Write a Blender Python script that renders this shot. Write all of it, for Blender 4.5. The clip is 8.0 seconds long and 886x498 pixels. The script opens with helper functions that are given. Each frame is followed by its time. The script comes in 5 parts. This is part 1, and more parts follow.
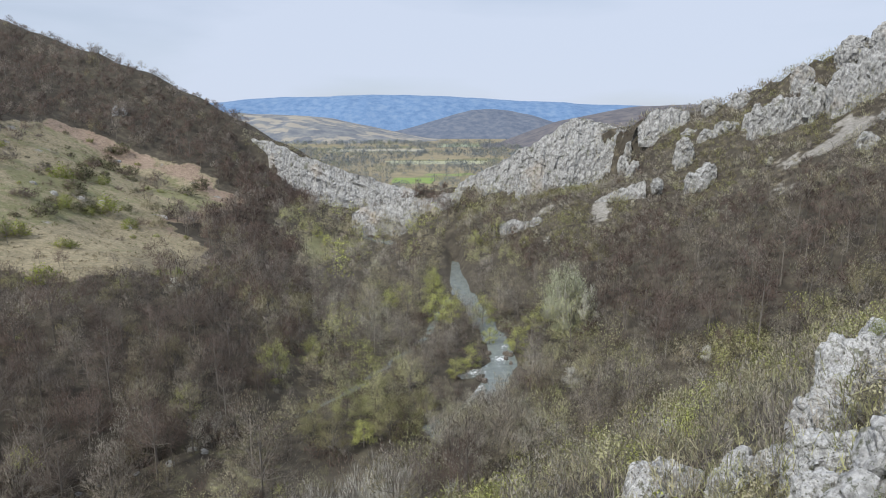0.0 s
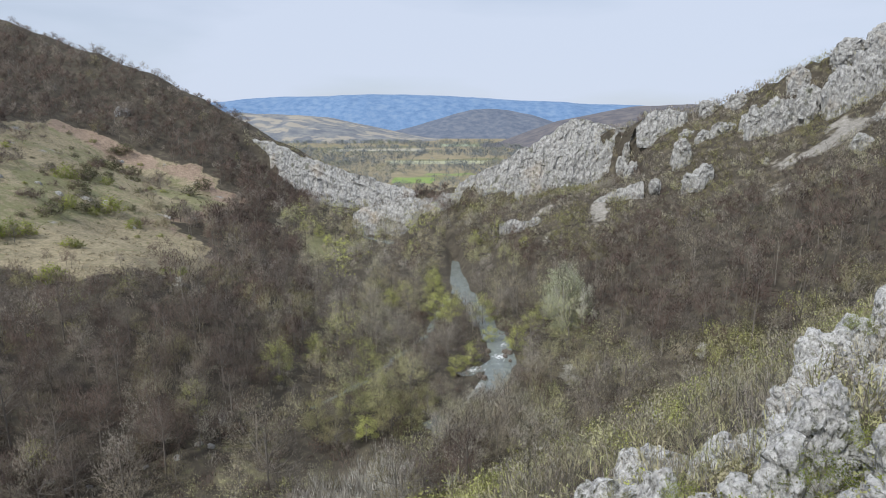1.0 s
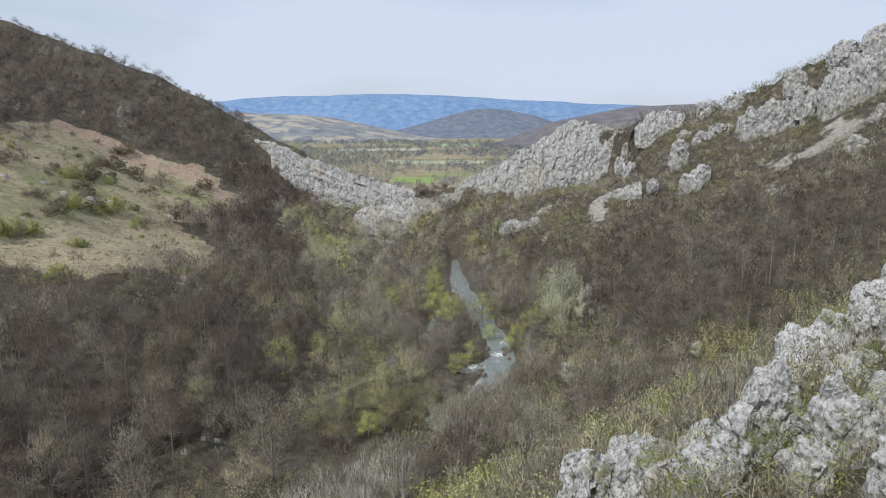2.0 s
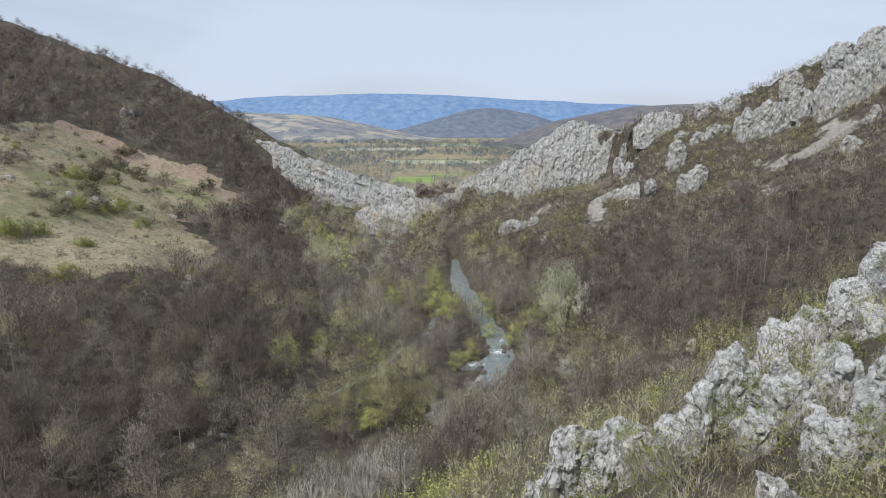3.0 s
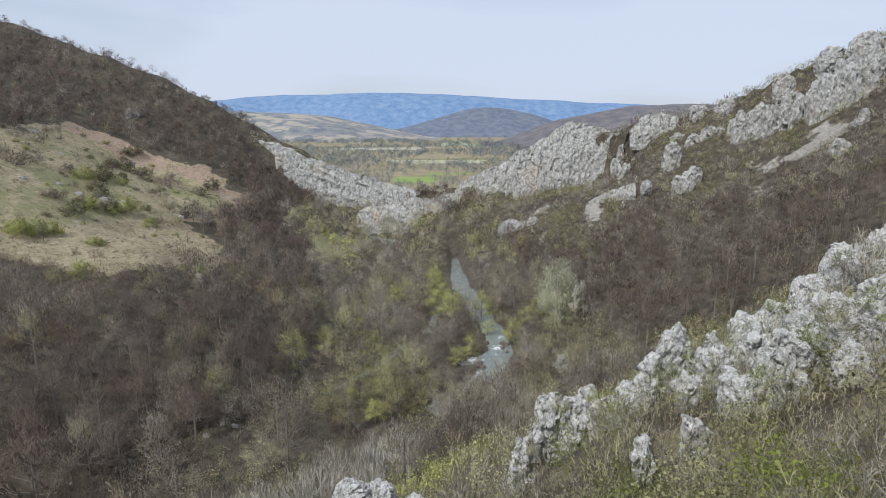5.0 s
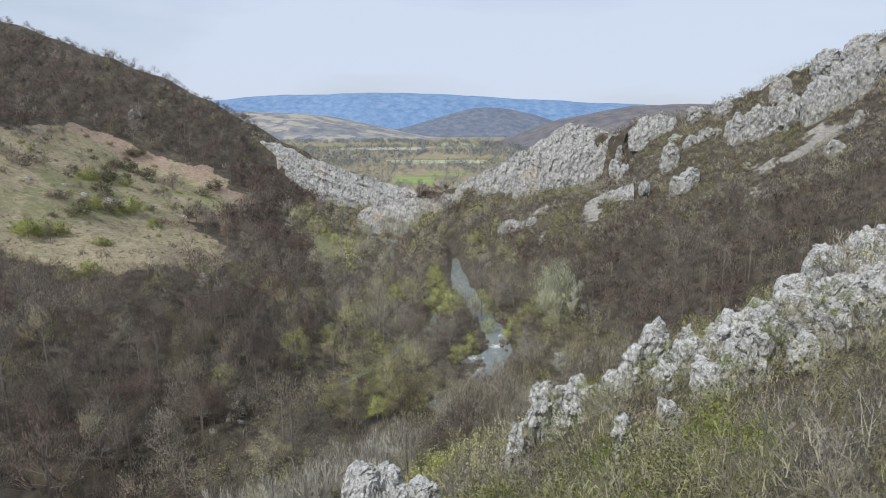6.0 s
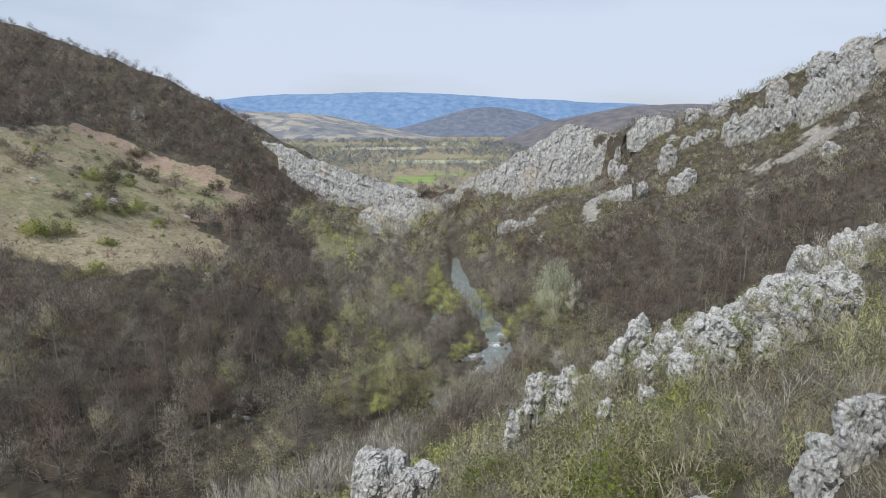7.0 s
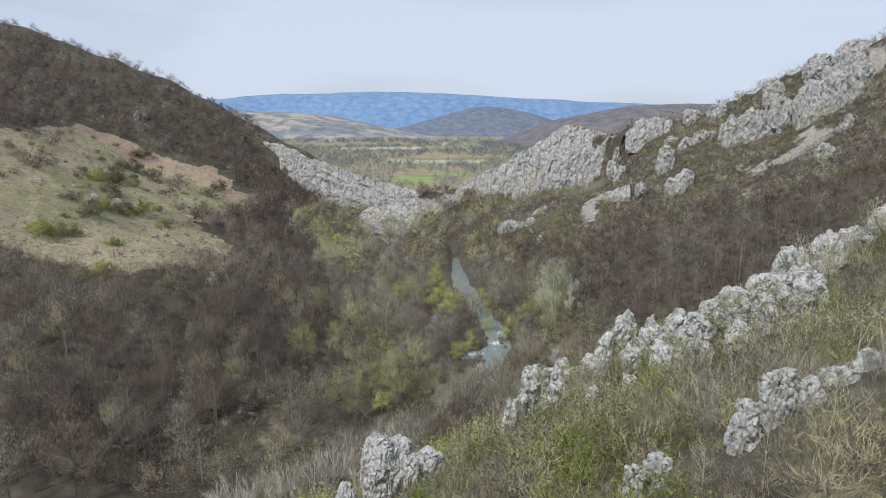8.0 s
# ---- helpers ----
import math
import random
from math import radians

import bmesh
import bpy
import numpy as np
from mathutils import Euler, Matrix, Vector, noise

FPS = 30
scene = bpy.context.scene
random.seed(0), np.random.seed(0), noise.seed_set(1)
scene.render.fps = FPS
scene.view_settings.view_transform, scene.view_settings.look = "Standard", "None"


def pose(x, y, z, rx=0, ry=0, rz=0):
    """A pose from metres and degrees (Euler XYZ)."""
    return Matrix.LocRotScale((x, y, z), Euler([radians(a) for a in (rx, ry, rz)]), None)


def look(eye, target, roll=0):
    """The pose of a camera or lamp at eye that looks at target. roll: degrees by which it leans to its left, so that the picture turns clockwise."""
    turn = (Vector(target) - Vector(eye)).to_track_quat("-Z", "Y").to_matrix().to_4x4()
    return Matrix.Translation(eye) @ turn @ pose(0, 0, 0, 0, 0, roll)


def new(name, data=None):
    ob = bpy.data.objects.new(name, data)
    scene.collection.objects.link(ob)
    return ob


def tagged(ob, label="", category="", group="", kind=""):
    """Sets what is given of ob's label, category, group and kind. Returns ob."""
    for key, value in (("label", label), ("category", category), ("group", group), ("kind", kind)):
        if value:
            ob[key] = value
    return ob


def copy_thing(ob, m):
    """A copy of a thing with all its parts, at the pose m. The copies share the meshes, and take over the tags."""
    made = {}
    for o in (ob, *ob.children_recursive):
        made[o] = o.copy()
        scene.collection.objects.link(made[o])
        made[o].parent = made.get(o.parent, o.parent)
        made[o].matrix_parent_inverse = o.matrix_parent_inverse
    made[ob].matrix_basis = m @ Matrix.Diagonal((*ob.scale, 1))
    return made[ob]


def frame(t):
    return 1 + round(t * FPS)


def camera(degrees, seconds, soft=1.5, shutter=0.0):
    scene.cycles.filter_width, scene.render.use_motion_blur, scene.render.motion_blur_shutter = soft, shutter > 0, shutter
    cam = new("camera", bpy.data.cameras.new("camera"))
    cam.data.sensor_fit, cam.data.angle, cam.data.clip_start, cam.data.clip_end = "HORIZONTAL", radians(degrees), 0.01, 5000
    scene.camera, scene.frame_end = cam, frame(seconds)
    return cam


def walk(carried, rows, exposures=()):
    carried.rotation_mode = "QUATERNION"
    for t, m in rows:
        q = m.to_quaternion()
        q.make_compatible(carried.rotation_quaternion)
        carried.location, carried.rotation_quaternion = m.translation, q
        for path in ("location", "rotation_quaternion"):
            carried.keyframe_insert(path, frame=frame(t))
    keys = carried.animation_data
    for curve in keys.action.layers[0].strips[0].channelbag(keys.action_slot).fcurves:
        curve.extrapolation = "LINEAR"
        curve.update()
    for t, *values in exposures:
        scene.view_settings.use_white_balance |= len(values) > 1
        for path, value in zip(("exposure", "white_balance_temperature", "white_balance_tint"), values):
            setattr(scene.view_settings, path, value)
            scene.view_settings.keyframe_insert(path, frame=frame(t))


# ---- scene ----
cam = camera(73.0, 8.0, soft=1.0)
METRES, EYE, TILT, LEAN, TURN = 20.0, 72.0, -11.9, 0.0, 0.0
ROWS = [
    (0.0, 0.0, 0.0, 0.0, 0.0, 0.0, -0.0),
    (0.5, -0.0067, -0.0575, 0.0013, -0.02, -0.03, -0.01),
    (1.0, -0.0095, -0.1176, 0.0016, -0.02, -0.06, -0.01),
    (1.5, -0.0135, -0.1766, 0.0019, -0.03, -0.09, -0.03),
    (3.0, -0.0252, -0.3598, 0.0018, -0.05, -0.18, -0.05),
    (3.5, -0.0285, -0.4213, 0.0015, -0.06, -0.22, -0.05),
    (4.0, -0.0328, -0.4834, 0.0021, -0.05, -0.26, -0.05),
    (4.5, -0.0372, -0.5467, 0.0042, -0.06, -0.28, -0.07),
    (6.0, -0.0514, -0.7358, 0.013, -0.07, -0.33, -0.09),
    (6.5, -0.0569, -0.7998, 0.0177, -0.08, -0.35, -0.1),
    (7.0, -0.0628, -0.8646, 0.0224, -0.08, -0.4, -0.12),
    (7.5, -0.0683, -0.9308, 0.0273, -0.09, -0.44, -0.12),
    (8.0, -0.0739, -0.9962, 0.0315, -0.09, -0.47, -0.13),
]
walk(cam, [(t, pose(0, 0, EYE, TILT, LEAN, TURN) @ pose(METRES * x, METRES * 1.377 * y, METRES * z, 90 + 0.727 * pitch, roll, 0.727 * yaw)) for t, x, y, z, yaw, pitch, roll in ROWS])

# ---- hazy spring daylight: veiled sky and a soft sun ----
SUN_HEIGHT, SUN_TURN = 50.0, 222.0
world = bpy.data.worlds.new("sky")
scene.world = world
world.use_nodes = True
wn, wl = world.node_tree.nodes, world.node_tree.links
wn.clear()
w_out, w_bg = wn.new("ShaderNodeOutputWorld"), wn.new("ShaderNodeBackground")
w_sky = wn.new("ShaderNodeTexSky")
w_sky.sky_type, w_sky.sun_disc = "NISHITA", False
w_sky.sun_elevation, w_sky.sun_rotation = radians(SUN_HEIGHT), radians(SUN_TURN)
w_sky.dust_density, w_sky.ozone_density = 1.2, 1.6
w_at, w_map = wn.new("ShaderNodeTexCoord"), wn.new("ShaderNodeMapping")
w_map.inputs["Scale"].default_value = (1.1, 1.1, 4.5)
w_noise, w_ramp, w_mix = wn.new("ShaderNodeTexNoise"), wn.new("ShaderNodeValToRGB"), wn.new("ShaderNodeMixRGB")
w_noise.inputs["Scale"].default_value, w_noise.inputs["Detail"].default_value = 1.3, 5.0
w_noise.inputs["Roughness"].default_value = 0.45
w_ramp.color_ramp.elements[0].position, w_ramp.color_ramp.elements[0].color = 0.38, (0.42, 0.42, 0.42, 1)
w_ramp.color_ramp.elements[1].position, w_ramp.color_ramp.elements[1].color = 0.60, (0.95, 0.95, 0.95, 1)
VEIL = (6.5, 7.3, 8.9, 1)
w_mix.inputs["Color2"].default_value = VEIL
w_bg.inputs["Strength"].default_value = 0.1
wl.new(w_at.outputs["Generated"], w_map.inputs["Vector"])
wl.new(w_map.outputs["Vector"], w_noise.inputs["Vector"])
wl.new(w_noise.outputs["Fac"], w_ramp.inputs["Fac"])
wl.new(w_ramp.outputs["Color"], w_mix.inputs["Fac"])
wl.new(w_sky.outputs["Color"], w_mix.inputs["Color1"])
wl.new(w_mix.outputs["Color"], w_bg.inputs["Color"])
wl.new(w_bg.outputs["Background"], w_out.inputs["Surface"])

sun = new("sun", bpy.data.lights.new("sun", "SUN"))
sun.data.energy, sun.data.angle, sun.data.color = 3.1, radians(4), (0.98, 0.96, 0.90)
to_sun = Vector((math.sin(radians(SUN_TURN)) * math.cos(radians(SUN_HEIGHT)), math.cos(radians(SUN_TURN)) * math.cos(radians(SUN_HEIGHT)), math.sin(radians(SUN_HEIGHT))))
sun.matrix_world = look((0, 0, 300), Vector((0, 0, 300)) - to_sun)

# ---- materials ----
def material(name, rough=0.9):
    mat = bpy.data.materials.new(name)
    mat.use_nodes = True
    shader = mat.node_tree.nodes["Principled BSDF"]
    shader.inputs["Roughness"].default_value = rough
    shader.inputs["Specular IOR Level"].default_value = 0.25
    return mat, mat.node_tree.nodes, mat.node_tree.links, shader


def ramp_node(nodes, stops):
    ramp = nodes.new("ShaderNodeValToRGB")
    while len(ramp.color_ramp.elements) < len(stops):
        ramp.color_ramp.elements.new(0.5)
    for e, (at, c) in zip(ramp.color_ramp.elements, stops):
        e.position, e.color = at, (*c, 1)
    return ramp


def noise_node(nodes, links, place, scale, detail=4.0, rough=0.55):
    n = nodes.new("ShaderNodeTexNoise")
    n.inputs["Scale"].default_value, n.inputs["Detail"].default_value = scale, detail
    n.inputs["Roughness"].default_value = rough
    links.new(place, n.inputs["Vector"])
    return n


def mixed(nodes, links, fac, a, b, kind="MIX"):
    m = nodes.new("ShaderNodeMixRGB")
    m.blend_type = kind
    for socket, v in zip(m.inputs, (fac, a, b)):
        if hasattr(v, "links"):
            links.new(v, socket)
        else:
            socket.default_value = v if isinstance(v, float) else (*v, 1)
    return m.outputs["Color"]


def relief(nodes, links, shader, height, strength, distance):
    b = nodes.new("ShaderNodeBump")
    b.inputs["Strength"].default_value, b.inputs["Distance"].default_value = strength, distance
    links.new(height, b.inputs["Height"])
    links.new(b.outputs["Normal"], shader.inputs["Normal"])


def plant_material(name, stops, glow_through=0.0, rough=0.8):
    """Twigs, bark or leaves: the tone goes by plant (its tint, or its own random number) and a little by twig."""
    mat, nodes, links, shader = material(name, rough)
    tint, info, geo = nodes.new("ShaderNodeAttribute"), nodes.new("ShaderNodeObjectInfo"), nodes.new("ShaderNodeNewGeometry")
    tint.attribute_name = "tint"
    add, fract, bit = nodes.new("ShaderNodeMath"), nodes.new("ShaderNodeMath"), nodes.new("ShaderNodeMath")
    fract.operation = "FRACT"
    bit.operation = "MULTIPLY_ADD"
    links.new(tint.outputs["Fac"], add.inputs[0])
    links.new(info.outputs["Random"], add.inputs[1])
    links.new(add.outputs[0], fract.inputs[0])
    links.new(geo.outputs["Random Per Island"], bit.inputs[0])
    bit.inputs[1].default_value = 0.08
    scaled = nodes.new("ShaderNodeMath")
    scaled.operation = "MULTIPLY"
    scaled.inputs[1].default_value = 0.92
    links.new(fract.outputs[0], scaled.inputs[0])
    links.new(scaled.outputs[0], bit.inputs[2])
    ramp = ramp_node(nodes, stops)
    links.new(bit.outputs[0], ramp.inputs["Fac"])
    links.new(ramp.outputs["Color"], shader.inputs["Base Color"])
    if glow_through:
        thin, both = nodes.new("ShaderNodeBsdfTranslucent"), nodes.new("ShaderNodeMixShader")
        links.new(ramp.outputs["Color"], thin.inputs["Color"])
        both.inputs["Fac"].default_value = glow_through
        links.new(shader.outputs[0], both.inputs[1])
        links.new(thin.outputs[0], both.inputs[2])
        links.new(both.outputs[0], nodes["Material Output"].inputs["Surface"])
    return mat


BROWN_TWIGS = plant_material("brown_twigs", [(0.0, (0.11, 0.087, 0.076)), (0.25, (0.23, 0.168, 0.143)), (0.5, (0.20, 0.172, 0.149)), (0.78, (0.36, 0.318, 0.272)), (1.0, (0.30, 0.275, 0.14))], 0.4)
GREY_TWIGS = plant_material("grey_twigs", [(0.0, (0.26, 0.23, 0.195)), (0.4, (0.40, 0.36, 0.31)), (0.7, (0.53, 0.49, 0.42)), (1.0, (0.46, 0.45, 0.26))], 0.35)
PALE_TWIGS = plant_material("pale_twigs", [(0.0, (0.40, 0.38, 0.335)), (1.0, (0.62, 0.595, 0.535))], 0.3)
OLIVE_TWIGS = plant_material("olive_twigs", [(0.0, (0.28, 0.25, 0.15)), (0.5, (0.36, 0.34, 0.175)), (1.0, (0.44, 0.45, 0.21))], 0.35)
BARK = plant_material("bark", [(0.0, (0.13, 0.115, 0.10)), (1.0, (0.28, 0.255, 0.225))])
PALE_BARK = plant_material("pale_bark", [(0.0, (0.36, 0.34, 0.30)), (1.0, (0.58, 0.56, 0.50))])
FRESH_LEAVES = plant_material("fresh_leaves", [(0.0, (0.17, 0.225, 0.04)), (0.5, (0.26, 0.325, 0.055)), (1.0, (0.38, 0.43, 0.09))], 0.5)
SILVER_LEAVES = plant_material("silver_leaves", [(0.0, (0.43, 0.455, 0.30)), (1.0, (0.60, 0.625, 0.43))], 0.35)
DARK_LEAVES = plant_material("dark_leaves", [(0.0, (0.075, 0.085, 0.045)), (1.0, (0.16, 0.17, 0.08))], 0.5)
# Pale blue-grey of haze over the plain is painted into these two.
HAZED_TWIGS = plant_material("hazed_twigs", [(0.0, (0.20, 0.235, 0.27)), (0.5, (0.265, 0.295, 0.315)), (1.0, (0.34, 0.36, 0.35))], 0.5)
HAZED_GREEN = plant_material("hazed_green_twigs", [(0.0, (0.27, 0.30, 0.25)), (0.5, (0.34, 0.365, 0.28)), (1.0, (0.42, 0.43, 0.31))], 0.5)
TAN_BUDS = plant_material("tan_buds", [(0.0, (0.36, 0.31, 0.235)), (0.4, (0.49, 0.44, 0.32)), (0.75, (0.57, 0.535, 0.335)), (1.0, (0.60, 0.61, 0.29))], 0.35)
SPRING_LEAVES = plant_material("spring_leaves", [(0.0, (0.46, 0.47, 0.18)), (0.5, (0.58, 0.61, 0.20)), (1.0, (0.72, 0.75, 0.23))], 0.35)
DRY_GRASS = plant_material("dry_grass", [(0.0, (0.22, 0.19, 0.13)), (0.5, (0.37, 0.32, 0.22)), (1.0, (0.50, 0.44, 0.32))], 0.5)
GREEN_GRASS = plant_material("green_grass", [(0.0, (0.15, 0.16, 0.075)), (0.5, (0.22, 0.23, 0.11)), (1.0, (0.30, 0.30, 0.16))], 0.5)
BLOSSOM = plant_material("blossom", [(0.0, (0.62, 0.60, 0.52)), (1.0, (0.82, 0.80, 0.74))], 0.5)


def ground_material():
    mat, nodes, links, shader = material("ground_cover", 1.0)
    place = nodes.new("ShaderNodeNewGeometry").outputs["Position"]
    cover = nodes.new("ShaderNodeAttribute")
    cover.attribute_name = "cover"
    split = nodes.new("ShaderNodeSeparateColor")
    links.new(cover.outputs["Color"], split.inputs["Color"])
    big, mid, fine = noise_node(nodes, links, place, 0.035), noise_node(nodes, links, place, 0.3, 6.0), noise_node(nodes, links, place, 2.5, 6.0, 0.65)
    litter = ramp_node(nodes, [(0.3, (0.06, 0.053, 0.044)), (0.52, (0.092, 0.082, 0.066)), (0.72, (0.14, 0.128, 0.096))])
    links.new(mid.outputs["Fac"], litter.inputs["Fac"])
    dry = ramp_node(nodes, [(0.36, (0.17, 0.155, 0.10)), (0.5, (0.30, 0.265, 0.18)), (0.64, (0.45, 0.39, 0.28))])
    tuft = noise_node(nodes, links, place, 0.55, 8.0, 0.85)
    links.new(tuft.outputs["Fac"], dry.inputs["Fac"])
    rust = ramp_node(nodes, [(0.36, (0.20, 0.15, 0.115)), (0.5, (0.33, 0.255, 0.20)), (0.64, (0.44, 0.355, 0.29))])
    links.new(tuft.outputs["Fac"], rust.inputs["Fac"])
    grass = ramp_node(nodes, [(0.3, (0.15, 0.155, 0.085)), (0.5, (0.225, 0.225, 0.125)), (0.72, (0.31, 0.30, 0.185))])
    links.new(tuft.outputs["Fac"], grass.inputs["Fac"])
    stone = ramp_node(nodes, [(0.36, (0.19, 0.18, 0.155)), (0.55, (0.36, 0.35, 0.33)), (0.7, (0.50, 0.49, 0.47))])
    links.new(tuft.outputs["Fac"], stone.inputs["Fac"])

    def broken(weight, amount):
        """A cover's weight, broken up at its edge."""
        a, b = nodes.new("ShaderNodeMath"), nodes.new("ShaderNodeMapRange")
        a.operation = "MULTIPLY_ADD"
        links.new(mid.outputs["Fac"], a.inputs[0])
        a.inputs[1].default_value = amount
        links.new(weight, a.inputs[2])
        b.inputs["From Min"].default_value, b.inputs["From Max"].default_value = 0.42 + amount * 0.5, 0.62 + amount * 0.5
        links.new(a.outputs[0], b.inputs["Value"])
        return b.outputs["Result"]

    colour = mixed(nodes, links, broken(split.outputs["Red"], 0.8), litter.outputs["Color"], dry.outputs["Color"])
    colour = mixed(nodes, links, broken(cover.outputs["Alpha"], 1.0), colour, rust.outputs["Color"])
    colour = mixed(nodes, links, broken(split.outputs["Green"], 1.0), colour, grass.outputs["Color"])
    colour = mixed(nodes, links, broken(split.outputs["Blue"], 1.0), colour, stone.outputs["Color"])
    tone = ramp_node(nodes, [(0.3, (0.78, 0.76, 0.74)), (0.7, (1.15, 1.12, 1.08))])
    links.new(big.outputs["Fac"], tone.inputs["Fac"])
    colour = mixed(nodes, links, 1.0, colour, tone.outputs["Color"], "MULTIPLY")
    links.new(colour, shader.inputs["Base Color"])
    relief(nodes, links, shader, fine.outputs["Fac"], 0.45, 0.2)
    return mat


def rock_material(name, scale, low, mid_c, high, warm, moss=0.5, stretch=1.0, lichen_share=0.75, crust_share=0.0):
    """Weathered limestone: pale faces, grey lichen, rusty stains and moss. scale: the size of its marks, per metre; stretch below 1 draws them out upright."""
    mat, nodes, links, shader = material(name, 0.95)
    place = nodes.new("ShaderNodeNewGeometry").outputs["Position"]
    drawn = nodes.new("ShaderNodeVectorMath")
    drawn.operation = "MULTIPLY"
    drawn.inputs[1].default_value = (1, 1, stretch)
    links.new(place, drawn.inputs[0])
    at = drawn.outputs[0]
    fine, mid = noise_node(nodes, links, at, scale * 5, 8.0, 0.72), noise_node(nodes, links, at, scale * 1.3, 6.0, 0.65)
    broad, spots = noise_node(nodes, links, place, scale * 0.3, 4.0), noise_node(nodes, links, at, scale * 3.1, 6.0, 0.7)
    face = ramp_node(nodes, [(0.30, low), (0.5, mid_c), (0.68, high)])
    links.new(fine.outputs["Fac"], face.inputs["Fac"])
    lichen = ramp_node(nodes, [(0.50, (0, 0, 0)), (0.62, (lichen_share,) * 3)])
    links.new(spots.outputs["Fac"], lichen.inputs["Fac"])
    colour = mixed(nodes, links, lichen.outputs["Color"], face.outputs["Color"], tuple(0.62 * v for v in low))
    rust = ramp_node(nodes, [(0.60, (0, 0, 0)), (0.74, (0.75, 0.75, 0.75))])
    links.new(broad.outputs["Fac"], rust.inputs["Fac"])
    colour = mixed(nodes, links, rust.outputs["Color"], colour, warm)
    patch = ramp_node(nodes, [(0.58, (0, 0, 0)), (0.66, (moss, moss, moss))])
    links.new(mid.outputs["Fac"], patch.inputs["Fac"])
    colour = mixed(nodes, links, patch.outputs["Color"], colour, (0.12, 0.125, 0.05))
    speck = noise_node(nodes, links, at, scale * 4.5, 6.0, 0.75)
    crust = ramp_node(nodes, [(0.555, (0, 0, 0)), (0.60, (crust_share,) * 3)])
    links.new(speck.outputs["Fac"], crust.inputs["Fac"])
    colour = mixed(nodes, links, crust.outputs["Color"], colour, (0.095, 0.105, 0.05))
    links.new(colour, shader.inputs["Base Color"])
    pits = nodes.new("ShaderNodeTexVoronoi")
    pits.inputs["Scale"].default_value = scale * 3.2
    links.new(at, pits.inputs["Vector"])
    h = nodes.new("ShaderNodeMath")
    h.operation = "MULTIPLY_ADD"
    links.new(pits.outputs["Distance"], h.inputs[0])
    h.inputs[1].default_value = -0.8
    links.new(fine.outputs["Fac"], h.inputs[2])
    relief(nodes, links, shader, h.outputs[0], 0.9, 0.22 / scale)
    return mat


NEAR_ROCK = rock_material("weathered_limestone", 1.0, (0.33, 0.326, 0.32), (0.61, 0.605, 0.60), (0.78, 0.776, 0.77), (0.52, 0.47, 0.39), 0.75, 0.8, 0.6, 0.75)
CLIFF_ROCK = rock_material("cliff_limestone", 0.16, (0.23, 0.227, 0.218), (0.47, 0.465, 0.452), (0.65, 0.644, 0.63), (0.52, 0.44, 0.35), 0.55, 0.7, 0.5)

DARK_ROCK = rock_material("river_stone", 0.9, (0.12, 0.10, 0.085), (0.20, 0.17, 0.145), (0.29, 0.26, 0.225), (0.24, 0.16, 0.11), 0.4)


def water_material():
    mat, nodes, links, shader = material("river_water", 0.12)
    place = nodes.new("ShaderNodeNewGeometry").outputs["Position"]
    foam = nodes.new("ShaderNodeAttribute")
    foam.attribute_name = "foam"
    wave, chop = noise_node(nodes, links, place, 0.5, 5.0, 0.7), noise_node(nodes, links, place, 1.4, 5.0, 0.6)
    total = nodes.new("ShaderNodeMath")
    total.operation = "MULTIPLY"
    links.new(foam.outputs["Fac"], total.inputs[0])
    links.new(chop.outputs["Fac"], total.inputs[1])
    white = ramp_node(nodes, [(0.40, (0, 0, 0)), (0.5, (1, 1, 1))])
    links.new(total.outputs[0], white.inputs["Fac"])
    depth = ramp_node(nodes, [(0.3, (0.13, 0.155, 0.145)), (0.7, (0.25, 0.275, 0.26))])
    links.new(wave.outputs["Fac"], depth.inputs["Fac"])
    links.new(mixed(nodes, links, white.outputs["Color"], depth.outputs["Color"], (0.75, 0.77, 0.78)), shader.inputs["Base Color"])
    links.new(mixed(nodes, links, white.outputs["Color"], (0.12, 0.12, 0.12), (0.7, 0.7, 0.7)), shader.inputs["Roughness"])
    shader.inputs["Specular IOR Level"].default_value = 0.5
    relief(nodes, links, shader, wave.outputs["Fac"], 0.5, 0.3)
    return mat


WATER = water_material()


def distance_material(name, scale, stops, field=None):
    """Far slopes: woods, and fields where field is given. The stops hold aerial haze."""
    mat, nodes, links, shader = material(name, 1.0)
    place = nodes.new("ShaderNodeNewGeometry").outputs["Position"]
    n = noise_node(nodes, links, place, scale, 7.0, 0.62)
    ramp = ramp_node(nodes, stops)
    links.new(n.outputs["Fac"], ramp.inputs["Fac"])
    colour = ramp.outputs["Color"]
    if field:
        f = noise_node(nodes, links, place, scale * 0.55, 3.0)
        edge = ramp_node(nodes, [(0.50, (0, 0, 0)), (0.56, (1, 1, 1))])
        links.new(f.outputs["Fac"], edge.inputs["Fac"])
        colour = mixed(nodes, links, edge.outputs["Color"], colour, field)
    links.new(colour, shader.inputs["Base Color"])
    relief(nodes, links, shader, n.outputs["Fac"], 0.06, 10.0)
    return mat


